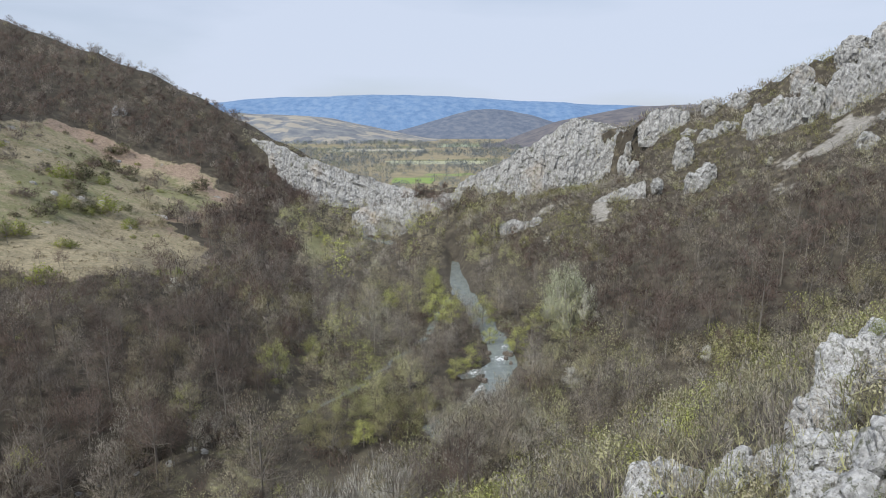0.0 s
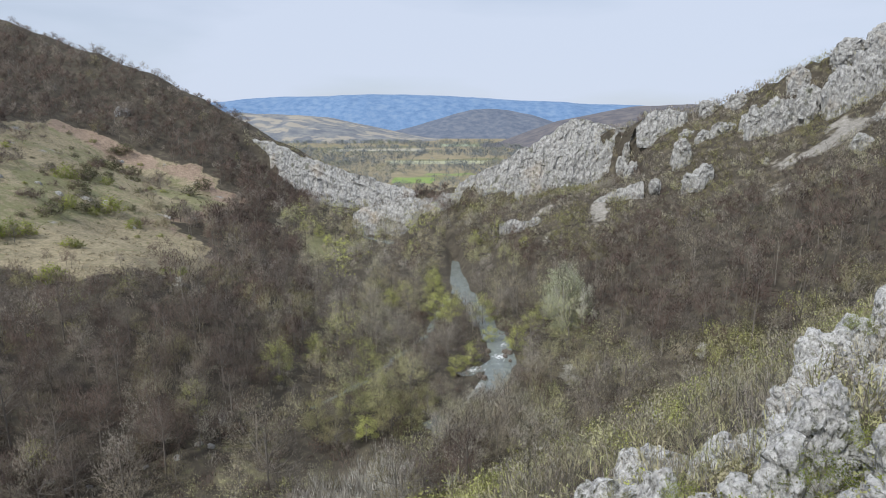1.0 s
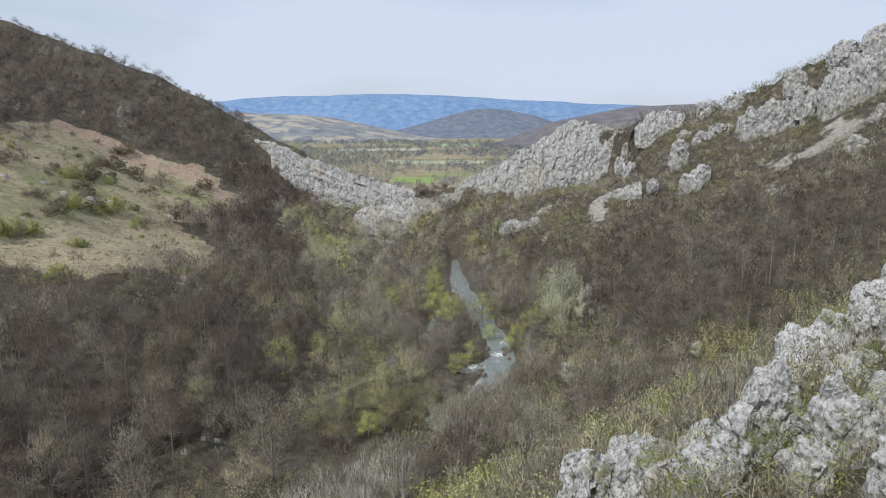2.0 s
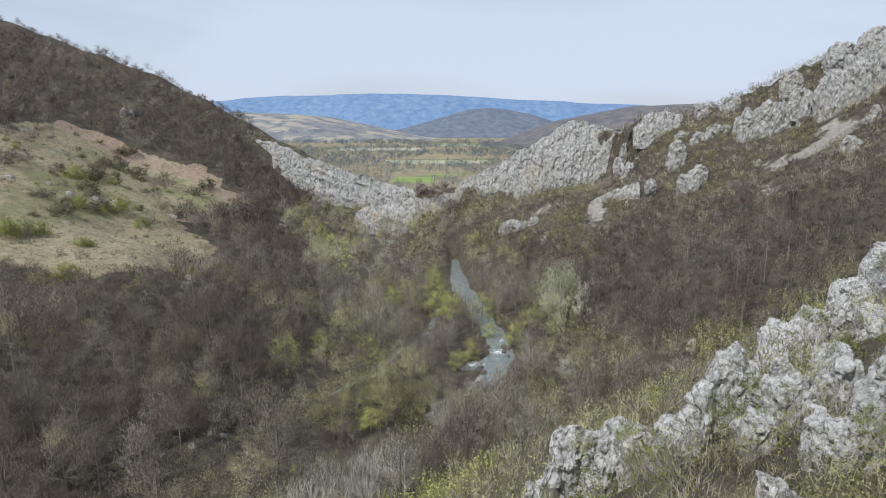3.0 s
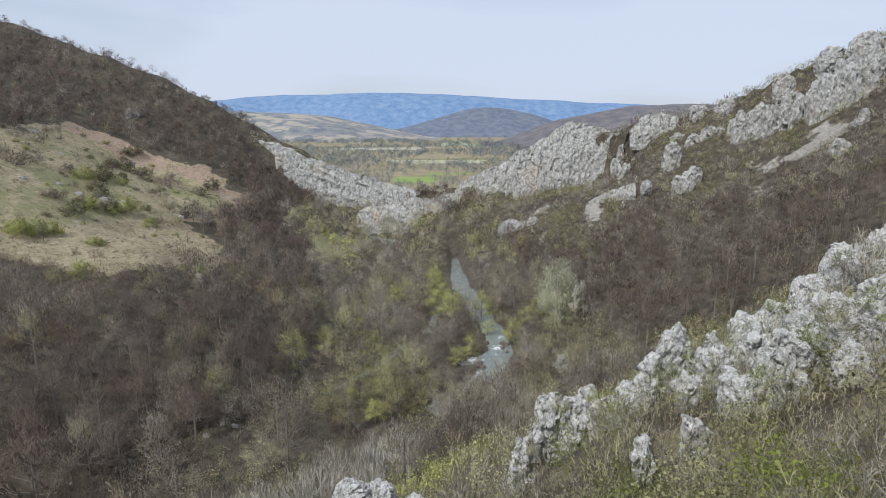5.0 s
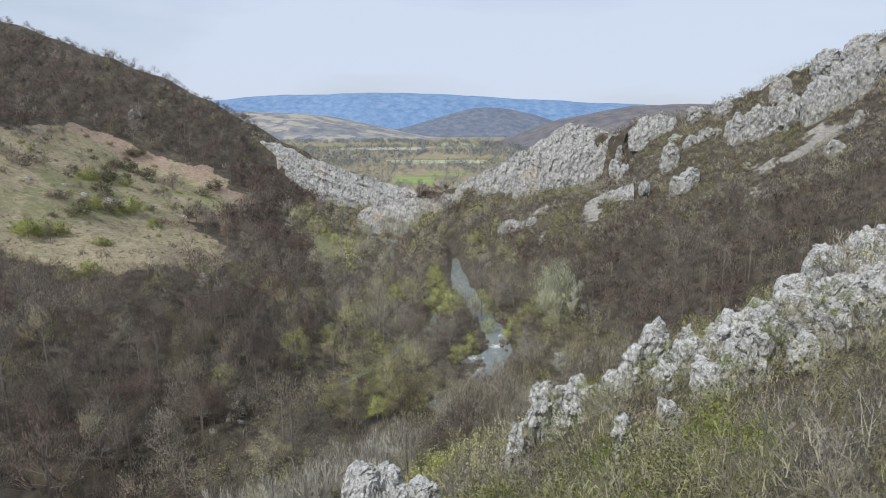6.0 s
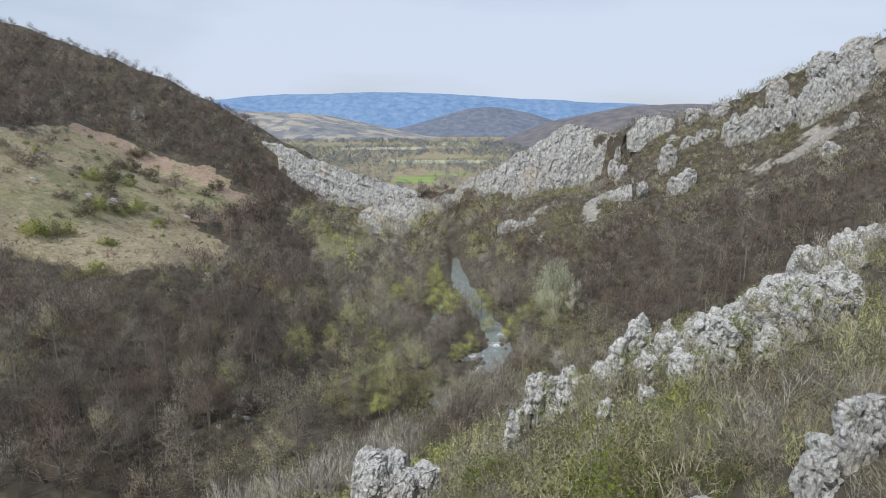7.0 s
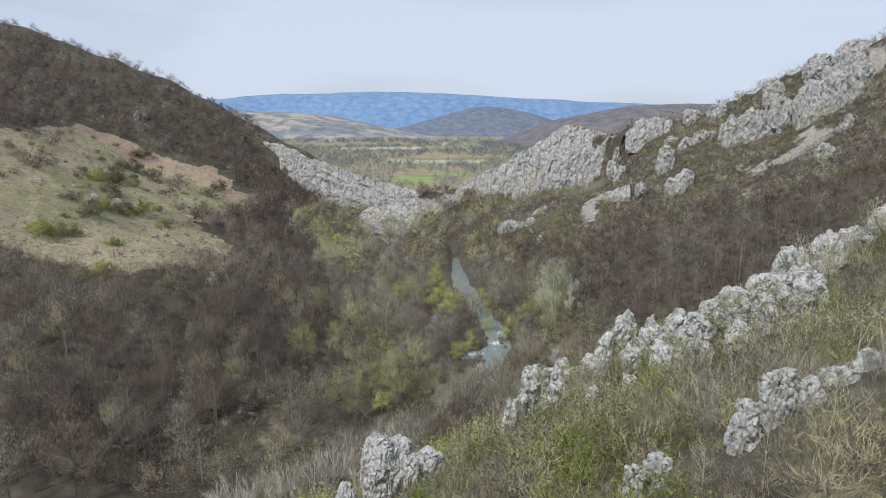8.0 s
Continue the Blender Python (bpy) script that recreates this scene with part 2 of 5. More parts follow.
# Haze is painted in: the ridge's blue stands in for distant air.
HAZE_BLUE_HILLS = distance_material("haze_blue_woods", 0.02, [(0.36, (0.125, 0.215, 0.37)), (0.5, (0.16, 0.26, 0.425)), (0.66, (0.215, 0.31, 0.45))])
# Nearer hills: wood colours shifted to blue-grey to paint in the haze.
HAZED_DARK_HILLS = distance_material("hazed_dark_woods", 0.03, [(0.36, (0.11, 0.135, 0.19)), (0.5, (0.145, 0.17, 0.22)), (0.64, (0.185, 0.205, 0.245))])
HAZED_SLOPE_HILLS = distance_material("hazed_brown_woods", 0.03, [(0.36, (0.105, 0.105, 0.125)), (0.5, (0.15, 0.143, 0.155)), (0.64, (0.195, 0.18, 0.18))])
HAZED_FIELD_HILLS = distance_material("hazed_fields", 0.02, [(0.36, (0.15, 0.165, 0.195)), (0.5, (0.21, 0.22, 0.235)), (0.64, (0.28, 0.28, 0.265))], (0.37, 0.34, 0.29))

# ---- the lie of the land: x right, y down the valley, z above the river ----
def smooth(a, b, v):
    s = np.clip((v - a) / (b - a), 0, 1)
    return s * s * (3 - 2 * s)


def hash3(i, j, k, seed):
    """Three even random numbers for each lattice cell."""
    n = (i * 374761393 + j * 668265263 + k * 2147483647 + seed * 1274126177) & 0xFFFFFFFF
    out = []
    for m in (1, 2, 3):
        h = (n ^ (n >> 13)) * (1274126177 + 2 * m) & 0xFFFFFFFF
        h = (h ^ (h >> 16)) * 1966822519 & 0xFFFFFFFF
        out.append(((h ^ (h >> 15)) & 0xFFFF) / 65535.0)
    return out


def bumps(x, y, z=0.0, seed=0):
    """Smooth value noise, about -1 to 1."""
    x, y, z = np.broadcast_arrays(np.asarray(x, float), np.asarray(y, float), np.asarray(z, float))
    i, j, k = [np.floor(a).astype(np.int64) for a in (x, y, z)]
    u, v, w = [a - b for a, b in ((x, i), (y, j), (z, k))]
    u, v, w = [a * a * (3 - 2 * a) for a in (u, v, w)]
    total = 0
    for a in (0, 1):
        for b in (0, 1):
            for c in (0, 1):
                r = hash3(i + a, j + b, k + c, seed)[0]
                total = total + r * (u if a else 1 - u) * (v if b else 1 - v) * (w if c else 1 - w)
    return 2 * total - 1


def fractal(x, y, z=0.0, octaves=4, seed=0):
    return sum(bumps(x * 2 ** o, y * 2 ** o, np.asarray(z) * 2 ** o, seed + 7 * o) / 2 ** o for o in range(octaves))


def soft_max(a, b, k):
    h = np.clip(0.5 + 0.5 * (a - b) / k, 0, 1)
    return b * (1 - h) + a * h + k * h * (1 - h)


def mound(x, y, cx, cy, wx, wy, turn=0.0):
    c, s = math.cos(radians(turn)), math.sin(radians(turn))
    u, v = (x - cx) * c + (y - cy) * s, (y - cy) * c - (x - cx) * s
    return np.exp(-(u / wx) ** 2 - (v / wy) ** 2)


MAIN_RIVER = [(-72, 440), (-68, 405), (-45, 372), (-6, 346), (6.5, 321), (7.3, 267), (13, 225), (18.5, 190), (18.5, 172), (13, 153), (6, 136), (-6, 129)]
SIDE_RIVER = [(7, 262), (-1, 225), (-6, 195), (-27, 150), (-48, 124), (-66, 103), (-82, 84)]
RAPID_ARM = [(18, 176), (11, 167), (3, 161)]


def river_distance(x, y):
    best = np.full(np.shape(x), 1e9)
    for line, width in ((MAIN_RIVER, 3.3), (SIDE_RIVER, 0.8), (RAPID_ARM, 1.5)):
        for (ax, ay), (bx, by) in zip(line, line[1:]):
            dx, dy = bx - ax, by - ay
            s = np.clip(((x - ax) * dx + (y - ay) * dy) / (dx * dx + dy * dy), 0, 1)
            best = np.minimum(best, np.hypot(x - ax - s * dx, y - ay - s * dy) / width)
    return best


def left_crest(x):
    return 463 + 0.18 * np.maximum(-63 - x, 0)


def right_crest(x):
    return np.interp(x, (-50, -10, 23, 80, 127, 141, 165, 187, 196, 300), (392, 384, 372, 368, 350, 328, 308, 292, 282, 225))


def left_hill(x, y):
    a, b = np.clip(x, -430, 0) / 100, np.clip(np.minimum(y, left_crest(x)), 70, 530) / 100
    z = (-28.18 + 42.53 * b - 21.77 * b ** 2 + 3.1 * b ** 3 + 2.74 * a - 7.75 * a * b + 0.13 * a * b * b
         + 18.09 * a * a - 2.96 * a * a * b + 0.88 * a ** 3)
    z = z + 14 * mound(x, y, -96, 168, 26, 42, 20) + 5 * mound(x, y, -195, 495, 55, 40) - 9 * mound(x, y, -182, 365, 40, 30)
    foot = np.interp(x, (-215, -172, -138, -113, -96, -79, -28, 0), (300, 72, 41, 23, 13, 10, 7, 5)) + 0.10 * np.maximum(440 - y, 0)
    z = z - np.maximum(z - foot, 0) * smooth(460, 448, y) * smooth(330, 400, y)
    return z - 0.75 * np.maximum(y - left_crest(x), 0) - 0.55 * np.maximum(x + 40, 0)


def right_hill(x, y):
    a, b = np.clip(x, -60, 320) / 100, np.clip(np.minimum(y, right_crest(x)), 90, 400) / 100
    z = 47.37 - 54.72 * b + 13.23 * b * b + 6.41 * a + 6.9 * a * b + 14.4 * a * a
    z = z + 6 * mound(x, y, 85, 366, 40, 10) + 7 * mound(x, y, 185, 292, 60, 12, -50)
    foot = np.interp(x, (-60, -31, 6, 26, 60, 86, 119, 140), (5, 7, 18, 21, 32, 36, 47, 72)) + 0.08 * np.maximum(x, 0) * smooth(330, 290, y)
    z = z - np.maximum(z - foot, 0) * smooth(right_crest(x) - 1, right_crest(x) - 10, y) * smooth(300, 330, y) * smooth(116, 102, x)
    return z - 0.7 * np.maximum(y - right_crest(x), 0) - 0.6 * np.maximum(-14 - x, 0)


def spur(x, y):
    a, b = np.clip(x, -60, 95) / 100, np.clip(y, -90, 135) / 100
    z = 57.91 - 49.05 * b - 7.97 * b * b + 54.04 * a - 9.22 * a * b + 6.44 * a * a
    z = z + 3.4 * mound(x, y, 9, -8, 9, 9) + 4.2 * mound(x, y, 12, 11, 11, 5, -25)
    return z + 4 * mound(x, y, 44, 42, 20, 8, 12)


def ground_height(x, y):
    x, y = np.asarray(x, float), np.asarray(y, float)
    w = smooth(105, 150, y - 0.15 * x)
    side = spur(x, y) * (1 - w) + right_hill(x, y) * w
    side = side + 0.35 * np.maximum(x - 320, 0) * smooth(500, 200, y)
    z = soft_max(left_hill(x, y), side, 6.0)
    near = smooth(700, 500, y)
    z = z + near * smooth(3, 25, z) * (2.2 * fractal(x / 34, y / 34, 0, 3, 3) + 0.5 * fractal(x / 6, y / 6, 0, 3, 5))
    flat = 0.9 + 0.5 * fractal(x / 18, y / 18, 0, 3, 11) * near
    z = soft_max(z, flat, 5.0) - 0.6
    bed = 1 - smooth(0.75, 1.6, river_distance(x, y))
    z = z * (1 - bed * smooth(14, 5, z)) - 1.6 * bed * smooth(14, 5, z)
    return z


def link_mesh(name, verts, faces, mat, smooth_shade=False, tint=None, attribute="tint", normals=None):
    """A mesh object from number arrays: verts (n, 3), faces (m, 3 or 4)."""
    verts, faces = np.asarray(verts, np.float32), np.asarray(faces, np.int32)
    me, k = bpy.data.meshes.new(name), faces.shape[1]
    me.vertices.add(len(verts))
    me.vertices.foreach_set("co", verts.ravel())
    me.loops.add(faces.size)
    me.loops.foreach_set("vertex_index", faces.ravel())
    me.polygons.add(len(faces))
    me.polygons.foreach_set("loop_start", np.arange(0, faces.size, k, dtype=np.int32))
    me.polygons.foreach_set("use_smooth", np.full(len(faces), smooth_shade, dtype=bool))
    me.update(calc_edges=True)
    me.validate()
    if tint is not None:
        tint = np.asarray(tint, np.float32)
        if tint.ndim == 1:
            me.attributes.new(attribute, "FLOAT", "POINT").data.foreach_set("value", tint)
        else:
            full = np.ones((len(tint), 4), np.float32)
            full[:, :tint.shape[1]] = tint
            me.attributes.new(attribute, "FLOAT_COLOR", "POINT").data.foreach_set("color", full.ravel())
    if normals is not None:
        me.normals_split_custom_set_from_vertices(normals)
    me.materials.append(mat)
    return new(name, me)


def grid_faces(rows, cols):
    i = np.arange(rows - 1)[:, None] * cols + np.arange(cols - 1)[None]
    return np.stack([i, i + 1, i + cols + 1, i + cols], -1).reshape(-1, 4)


MEADOW = [(-420, 215), (-264, 258), (-237, 298), (-238, 335), (-241, 383), (-211, 389), (-196, 385), (-162, 397), (-121, 369), (-126, 312), (-130, 278), (-106, 262), (-91, 232), (-86, 190), (-94, 165), (-107, 160), (-140, 168), (-260, 150), (-420, 120)]


def inside(poly, x, y):
    hit = np.zeros(np.shape(x), bool)
    for (ax, ay), (bx, by) in zip(poly, poly[1:] + poly[:1]):
        if ay != by:
            hit ^= ((ay > y) != (by > y)) & (x < (bx - ax) * (y - ay) / (by - ay) + ax)
    return hit


def meadow_weight(x, y):
    wx, wy = 5 * bumps(x / 14, y / 14, 0, 31), 5 * bumps(x / 14, y / 14, 0, 32)
    return inside(MEADOW, x + wx, y + wy).astype(float)


def upper_line(x):
    """Where the wood on the slope under the crags gives way to scrub and rock."""
    return np.interp(x, (20, 60, 100, 125, 152, 200, 330), (300, 262, 246, 226, 206, 188, 150))


def scree_weight(x, y):
    a = 1.15 * mound(x, y, 86, 300, 9, 24, -35) + 1.1 * mound(x, y, 160, 250, 14, 38, -60) + 0.9 * mound(x, y, 200, 258, 26, 14, -30) + mound(x, y, 60, 318, 16, 7)
    return a * smooth(0.3, -0.25, fractal(x / 11, y / 9, 0, 4, 44))


def field_weight(x, y):
    """1 on the open fields of the plain, which is wooded elsewhere."""
    w = mound(x, y, -26, 800, 48, 62) + mound(x, y, 30, 1190, 150, 75, 6) + mound(x, y, -330, 1850, 330, 120, -8) + mound(x, y, 240, 2150, 260, 110, 5) + mound(x, y, -120, 1500, 90, 50, 10)
    w = w + 0.7 * smooth(0.25, 0.6, bumps(x / 160, y / 130, 0, 62)) * smooth(900, 1400, y)
    return smooth(0.42, 0.58, w + 0.12 * bumps(x / 25, y / 25, 0, 64))


def cover_weights(x, y, z):
    meadow = meadow_weight(x, y)
    lush = 0.5 + 0.5 * bumps(x / 22, y / 30, 0, 51)
    fringe = meadow * (1 - inside(MEADOW, x + 7, y + 20).astype(float))
    rusty = fringe * smooth(225, 300, y) * (0.75 + 0.35 * bumps(x / 12, y / 12, 0, 55))
    terrace = np.interp(x, (-150, -134, -100), (196, 272, 300)) + 10 * bumps(x / 16, y / 16, 0, 56) + 5 * bumps(x / 5, y / 5, 0, 57)
    upper = smooth(-4, 12, y - terrace)
    mottle = 0.5 * fractal(x / 17, y / 24, 0, 4, 58)
    green = meadow * (1 - 0.8 * fringe) * (upper * np.clip(0.47 + 0.6 * mottle, 0, 0.9) + (1 - upper) * np.clip(0.16 + 0.75 * mottle, 0, 0.7))
    green = np.maximum(green, (1 - meadow) * smooth(9, 3, z) * (0.1 + 0.35 * lush) * smooth(700, 480, y))
    green = np.maximum(green, 0.3 * mound(x, y, -22, 112, 22, 10, 40))
    green = np.maximum(green, 1.0 * mound(x, y, -66, 330, 16, 34) + 0.9 * mound(x, y, 44, 196, 10, 16))
    green = np.maximum(green, 0.35 * smooth(175, 90, y + 0.2 * x) * smooth(-40, 10, x))
    green = np.maximum(green, 0.15 * smooth(0, 15, y - upper_line(x)) * (x > 20) * smooth(430, 380, y))
    far = smooth(560, 640, y)
    dry = np.maximum(meadow, far * np.maximum(field_weight(x, y), 0.75))
    dry = np.maximum(dry, 0.36 * smooth(0, 15, y - upper_line(x)) * (x > 20) * smooth(430, 380, y))
    dry = np.maximum(dry, 0.38 * smooth(60, 30, y - 0.5 * x) * (x > -25))
    green = np.maximum(green * (1 - far), far * 0.8 * smooth(0.3, 0.6, field_weight(x, y)) * smooth(-0.1, 0.3, bumps(x / 110, y / 90, 0, 63)))
    rock = np.minimum(scree_weight(x, y), 1.0)
    rock = np.maximum(rock, 0.75 * meadow * smooth(0.6, 0.85, bumps(x / 6, y / 4, 0, 71)) * upper)
    rock = np.maximum(rock, meadow * smooth(3.5, 1.0, np.abs(y - terrace - 9)) * smooth(0.0, 0.5, bumps(x / 14, 3, 0, 72)))
    return np.stack([dry, green, rock, rusty], -1)


steps = [-110.0]
while steps[-1] < 4950:
    steps.append(steps[-1] + 1.0 + 0.0115 * max(steps[-1] + 70, 0))
ys = np.array(steps)
us = np.linspace(-1, 1, 251)
us = np.sign(us) * np.abs(us) ** 1.15
gx, gy = us[None] * (150 + 1.08 * (ys + 110))[:, None], np.repeat(ys[:, None], len(us), 1)
gz = ground_height(gx, gy)
ground = link_mesh("ground", np.stack([gx, gy, gz], -1).reshape(-1, 3), grid_faces(len(ys), len(us)), ground_material(), True,
                   cover_weights(gx, gy, gz).reshape(-1, 4), "cover")


def ground_at(x, y):
    """The height of the ground sheet itself."""
    x, y = np.asarray(x, float), np.asarray(y, float)
    row = np.clip(np.interp(y, ys, np.arange(len(ys))), 0, len(ys) - 1.001)
    i = row.astype(int)
    total = 0
    for k, w in ((i, 1 - (row - i)), (i + 1, row - i)):
        col = np.clip(np.interp(x / (150 + 1.08 * (ys[k] + 110)), us, np.arange(len(us))), 0, len(us) - 1.001)
        j = col.astype(int)
        total = total + w * (gz[k, j] * (1 - (col - j)) + gz[k, j + 1] * (col - j))
    return total


tagged(ground, "valley ground of leaf litter, dry grass and stony soil", "ground", kind="structure")


def river(line, width, label, rapids, calm):
    pts = [Vector((*p, 0)) for p in line]
    verts, foam, n = [], [], 12
    length = 0.0
    for a, b in zip(pts, pts[1:]):
        k = max(2, int((b - a).length / 2.5))
        for i in range(k):
            p, d = a.lerp(b, i / k), (b - a).normalized()
            side = Vector((d.y, -d.x, 0))
            for j in range(n + 1):
                q = p + side * (2 * j / n - 1) * width * 1.7
                verts.append((q.x, q.y, -0.55 + 0.05 * bumps(q.x, q.y, 0, 5)))
                foam.append(max(calm, max((0.98 * math.exp(-((q.x - rx) ** 2 + (q.y - ry) ** 2) / r ** 2) for rx, ry, r in rapids), default=0.0)))
    ob = link_mesh("water", verts, grid_faces(len(verts) // (n + 1), n + 1), WATER, True, foam, "foam")
    return tagged(ob, label, "river", kind="structure")


river(MAIN_RIVER, 3.3, "grey-green river with white rapids between wooded banks", [(18, 177, 5), (9, 156, 5), (20, 187, 3)], 0.62)
river(RAPID_ARM, 1.5, "shallow arm of white rapids beside an island", [(9, 167, 5), (2, 163, 4)], 0.75)
river(SIDE_RIVER, 0.8, "narrow still side channel under bare trees", [(-400, 0, 1)], 0.3)


def field(label, line, x_mid, half, tones):
    """A tilled strip of the plain with ragged hedged edges; line holds its near and far y."""
    mat, nodes, links, shader = material("field_crop", 1.0)
    place = nodes.new("ShaderNodeNewGeometry").outputs["Position"]
    ramp = ramp_node(nodes, [(0.35, tones[0]), (0.65, tones[1])])
    links.new(noise_node(nodes, links, place, 0.05, 6.0).outputs["Fac"], ramp.inputs["Fac"])
    links.new(ramp.outputs["Color"], shader.inputs["Base Color"])
    u, v = np.meshgrid(np.linspace(-1, 1, 40), np.linspace(0, 1, 14))
    px = x_mid + u * half * (1 + 0.1 * bumps(v * 4, x_mid, 0, 8))
    py = line[0] + (line[1] - line[0]) * v + 14 * bumps(u * 2.5, v * 0.5, line[0], 9) + 0.10 * px
    ob = link_mesh("field", np.stack([px, py, ground_at(px, py) + 0.12], -1).reshape(-1, 3), grid_faces(14, 40), mat, True)
    return tagged(ob, label, "field", kind="structure")


field("bright green field of young crop beyond the gorge", (722, 800), -38, 25, ((0.20, 0.29, 0.085), (0.28, 0.36, 0.12)))
field("pale grass field on the plain", (1075, 1165), -12, 92, ((0.36, 0.37, 0.24), (0.46, 0.46, 0.32)))
field("small green field beside a hedge", (840, 868), 10, 34, ((0.22, 0.28, 0.10), (0.28, 0.33, 0.13)))
field("tan fallow field on the far plain", (1560, 1720), -170, 130, ((0.38, 0.36, 0.29), (0.46, 0.43, 0.34)))
field("long green field at the far edge of the plain", (1850, 2050), 190, 190, ((0.30, 0.36, 0.25), (0.38, 0.43, 0.30)))


# ---- far hills past the plain, haze painted into their colours ----
def far_hill(name, mat, label, x0, x1, y0, y1, top, seed, rough):
    """A long hill between y0 and y1; top gives its crest's height along x."""
    xs, vs = np.linspace(x0, x1, 200), np.linspace(0, 1, 40)
    hx, hv = np.meshgrid(xs, vs)
    z = top(hx) * np.sin(np.clip(hv * 1.25, 0, 1) * math.pi / 2) ** 1.2 * (1 + rough * fractal(hx / 420, hv * 3, 0, 5, seed) + 2.0 * rough * np.sin(np.clip(hv * 1.25, 0, 1) * math.pi) * fractal(hx / 150, hv * 1.2, 0, 3, seed + 5)) - 4
    hy = y0 + (y1 - y0) * hv + 60 * bumps(hx / 300, hv * 2, 0, seed + 1)
    ob = link_mesh(name, np.stack([hx, hy, z], -1).reshape(-1, 3), grid_faces(40, 200), mat, True)
    return tagged(ob, label, "hills", kind="structure")


far_hill("backdrop_ridge", HAZE_BLUE_HILLS, "long wooded ridge tinted blue for distance haze", -3800, 3800, 3900, 4780,
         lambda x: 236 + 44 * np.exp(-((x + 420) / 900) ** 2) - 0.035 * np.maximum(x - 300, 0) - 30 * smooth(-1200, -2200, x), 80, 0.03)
far_hill("backdrop_hill", HAZED_DARK_HILLS, "low dark wooded hill beyond the plain, tinted with haze", -420, 900, 2700, 3300,
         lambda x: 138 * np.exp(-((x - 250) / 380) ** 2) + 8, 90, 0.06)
far_hill("backdrop_fields", HAZED_FIELD_HILLS, "rolling hill of brown fields and haze-tinted hedges", -1900, 60, 2100, 2900,
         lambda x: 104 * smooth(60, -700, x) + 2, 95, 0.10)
far_hill("backdrop_slope", HAZED_SLOPE_HILLS, "haze-tinted wooded hillside at the edge of the plain", 120, 2300, 1500, 2100,
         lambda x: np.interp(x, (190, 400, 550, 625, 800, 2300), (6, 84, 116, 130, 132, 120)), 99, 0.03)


# ---- limestone ----
def cells(p, size, seed):
    """Distance to the nearest random cell point (0 to about 1), that cell's own random number, how much farther the next point is,
    and a tilted plane of the cell's own, about -0.5 to 0.5."""
    q = p / size
    base = np.floor(q).astype(np.int64)
    best, second, own, plane = np.full(len(p), 9.0), np.full(len(p), 9.0), np.zeros(len(p)), np.zeros(len(p))
    for i in (-1, 0, 1):
        for j in (-1, 0, 1):
            for k in (-1, 0, 1):
                c = base + (i, j, k)
                r = hash3(c[:, 0], c[:, 1], c[:, 2], seed)
                away = [q[:, a] - c[:, a] - r[a] for a in range(3)]
                d = np.sqrt(away[0] ** 2 + away[1] ** 2 + away[2] ** 2)
                near = d < best
                g = hash3(c[:, 0], c[:, 1], c[:, 2], seed + 9)
                second = np.where(near, best, np.minimum(second, d))
                best, own = np.where(near, d, best), np.where(near, g[0], own)
                plane = np.where(near, sum((g[a] - 0.5) * 2 * away[a] for a in range(3)), plane)
    return best, own, second - best, plane


def ball(level):
    bm = bmesh.new()
    bmesh.ops.create_icosphere(bm, subdivisions=level, radius=1)
    v = np.array([p.co[:] for p in bm.verts])
    f = np.array([[p.index for p in q.verts] for q in bm.faces])
    bm.free()
    return v, f


ROCK_SPOTS = []
BALLS = {n: ball(n) for n in (4, 5, 6)}


def lumps(p, size, seed, blocky=False):
    """How far weathered limestone stands out: tilted facets parted by narrow clefts, at three scales."""
    total = 0
    warp = 0.22 * size * np.stack([bumps(p[:, 0] / size * 1.7, p[:, 1] / size * 1.7, p[:, 2] / size * 1.7, seed + 40 + a) for a in range(3)], -1)
    squeezed = (p + warp) * np.array((1, 1, 0.55))
    for k, (s, a) in enumerate(((1.0, 0.44), (0.42, 0.24), (0.17, 0.11))):
        d, own, edge, plane = cells(squeezed, size * s, seed + 13 * k)
        cleft = np.minimum(edge / 0.16, 1)
        total = total + a * size * (0.9 * plane + 0.8 * (own - 0.5) + (0.30 if blocky else 0.42) * (cleft - 0.85))
    return total


def outcrop(x, y, top, rx, ry, rz, turn=0, level=5, size=None, seed=1, name="limestone_outcrop", label="pale grey weathered limestone outcrop among shrubs", group="limestone outcrops", mat=None, rough=1.0):
    """One knob of bedrock that grows out of the slope; top is the height of its summit."""
    v, f = BALLS[level]
    size = size or 0.55 * min(rx, ry)
    ROCK_SPOTS.append((x, y, max(rx, ry)))
    body = np.sign(v) * np.abs(v) ** np.array((0.85, 0.85, 0.75))
    c, s = math.cos(radians(turn)), math.sin(radians(turn))
    p = body * (rx, ry, rz)
    p = p * (1 + 0.16 * fractal(v[:, 0] * 1.3 + seed, v[:, 1] * 1.3, v[:, 2] * 1.3, 3, seed))[:, None]
    p = np.stack([p[:, 0] * c - p[:, 1] * s, p[:, 0] * s + p[:, 1] * c, p[:, 2]], -1)
    n = v / np.array((rx, ry, rz))
    n = np.stack([n[:, 0] * c - n[:, 1] * s, n[:, 0] * s + n[:, 1] * c, n[:, 2]], -1)
    n = n / np.linalg.norm(n, axis=1)[:, None]
    place = np.array((x, y, top - rz))
    p = p + n * (rough * lumps(p + place, size, 5, mat is not None))[:, None]
    low = ground_height(p[:, 0] + x, p[:, 1] + y) - 1.2
    f = f[((p[:, 2] + place[2]) > low)[f].any(1)]
    used = np.unique(f)
    index = np.zeros(len(p), np.int64)
    index[used] = np.arange(len(used))
    ob = link_mesh(name, p[used], index[f], mat or NEAR_ROCK, False)
    ob.location = place
    return tagged(ob, label, "rock", group)


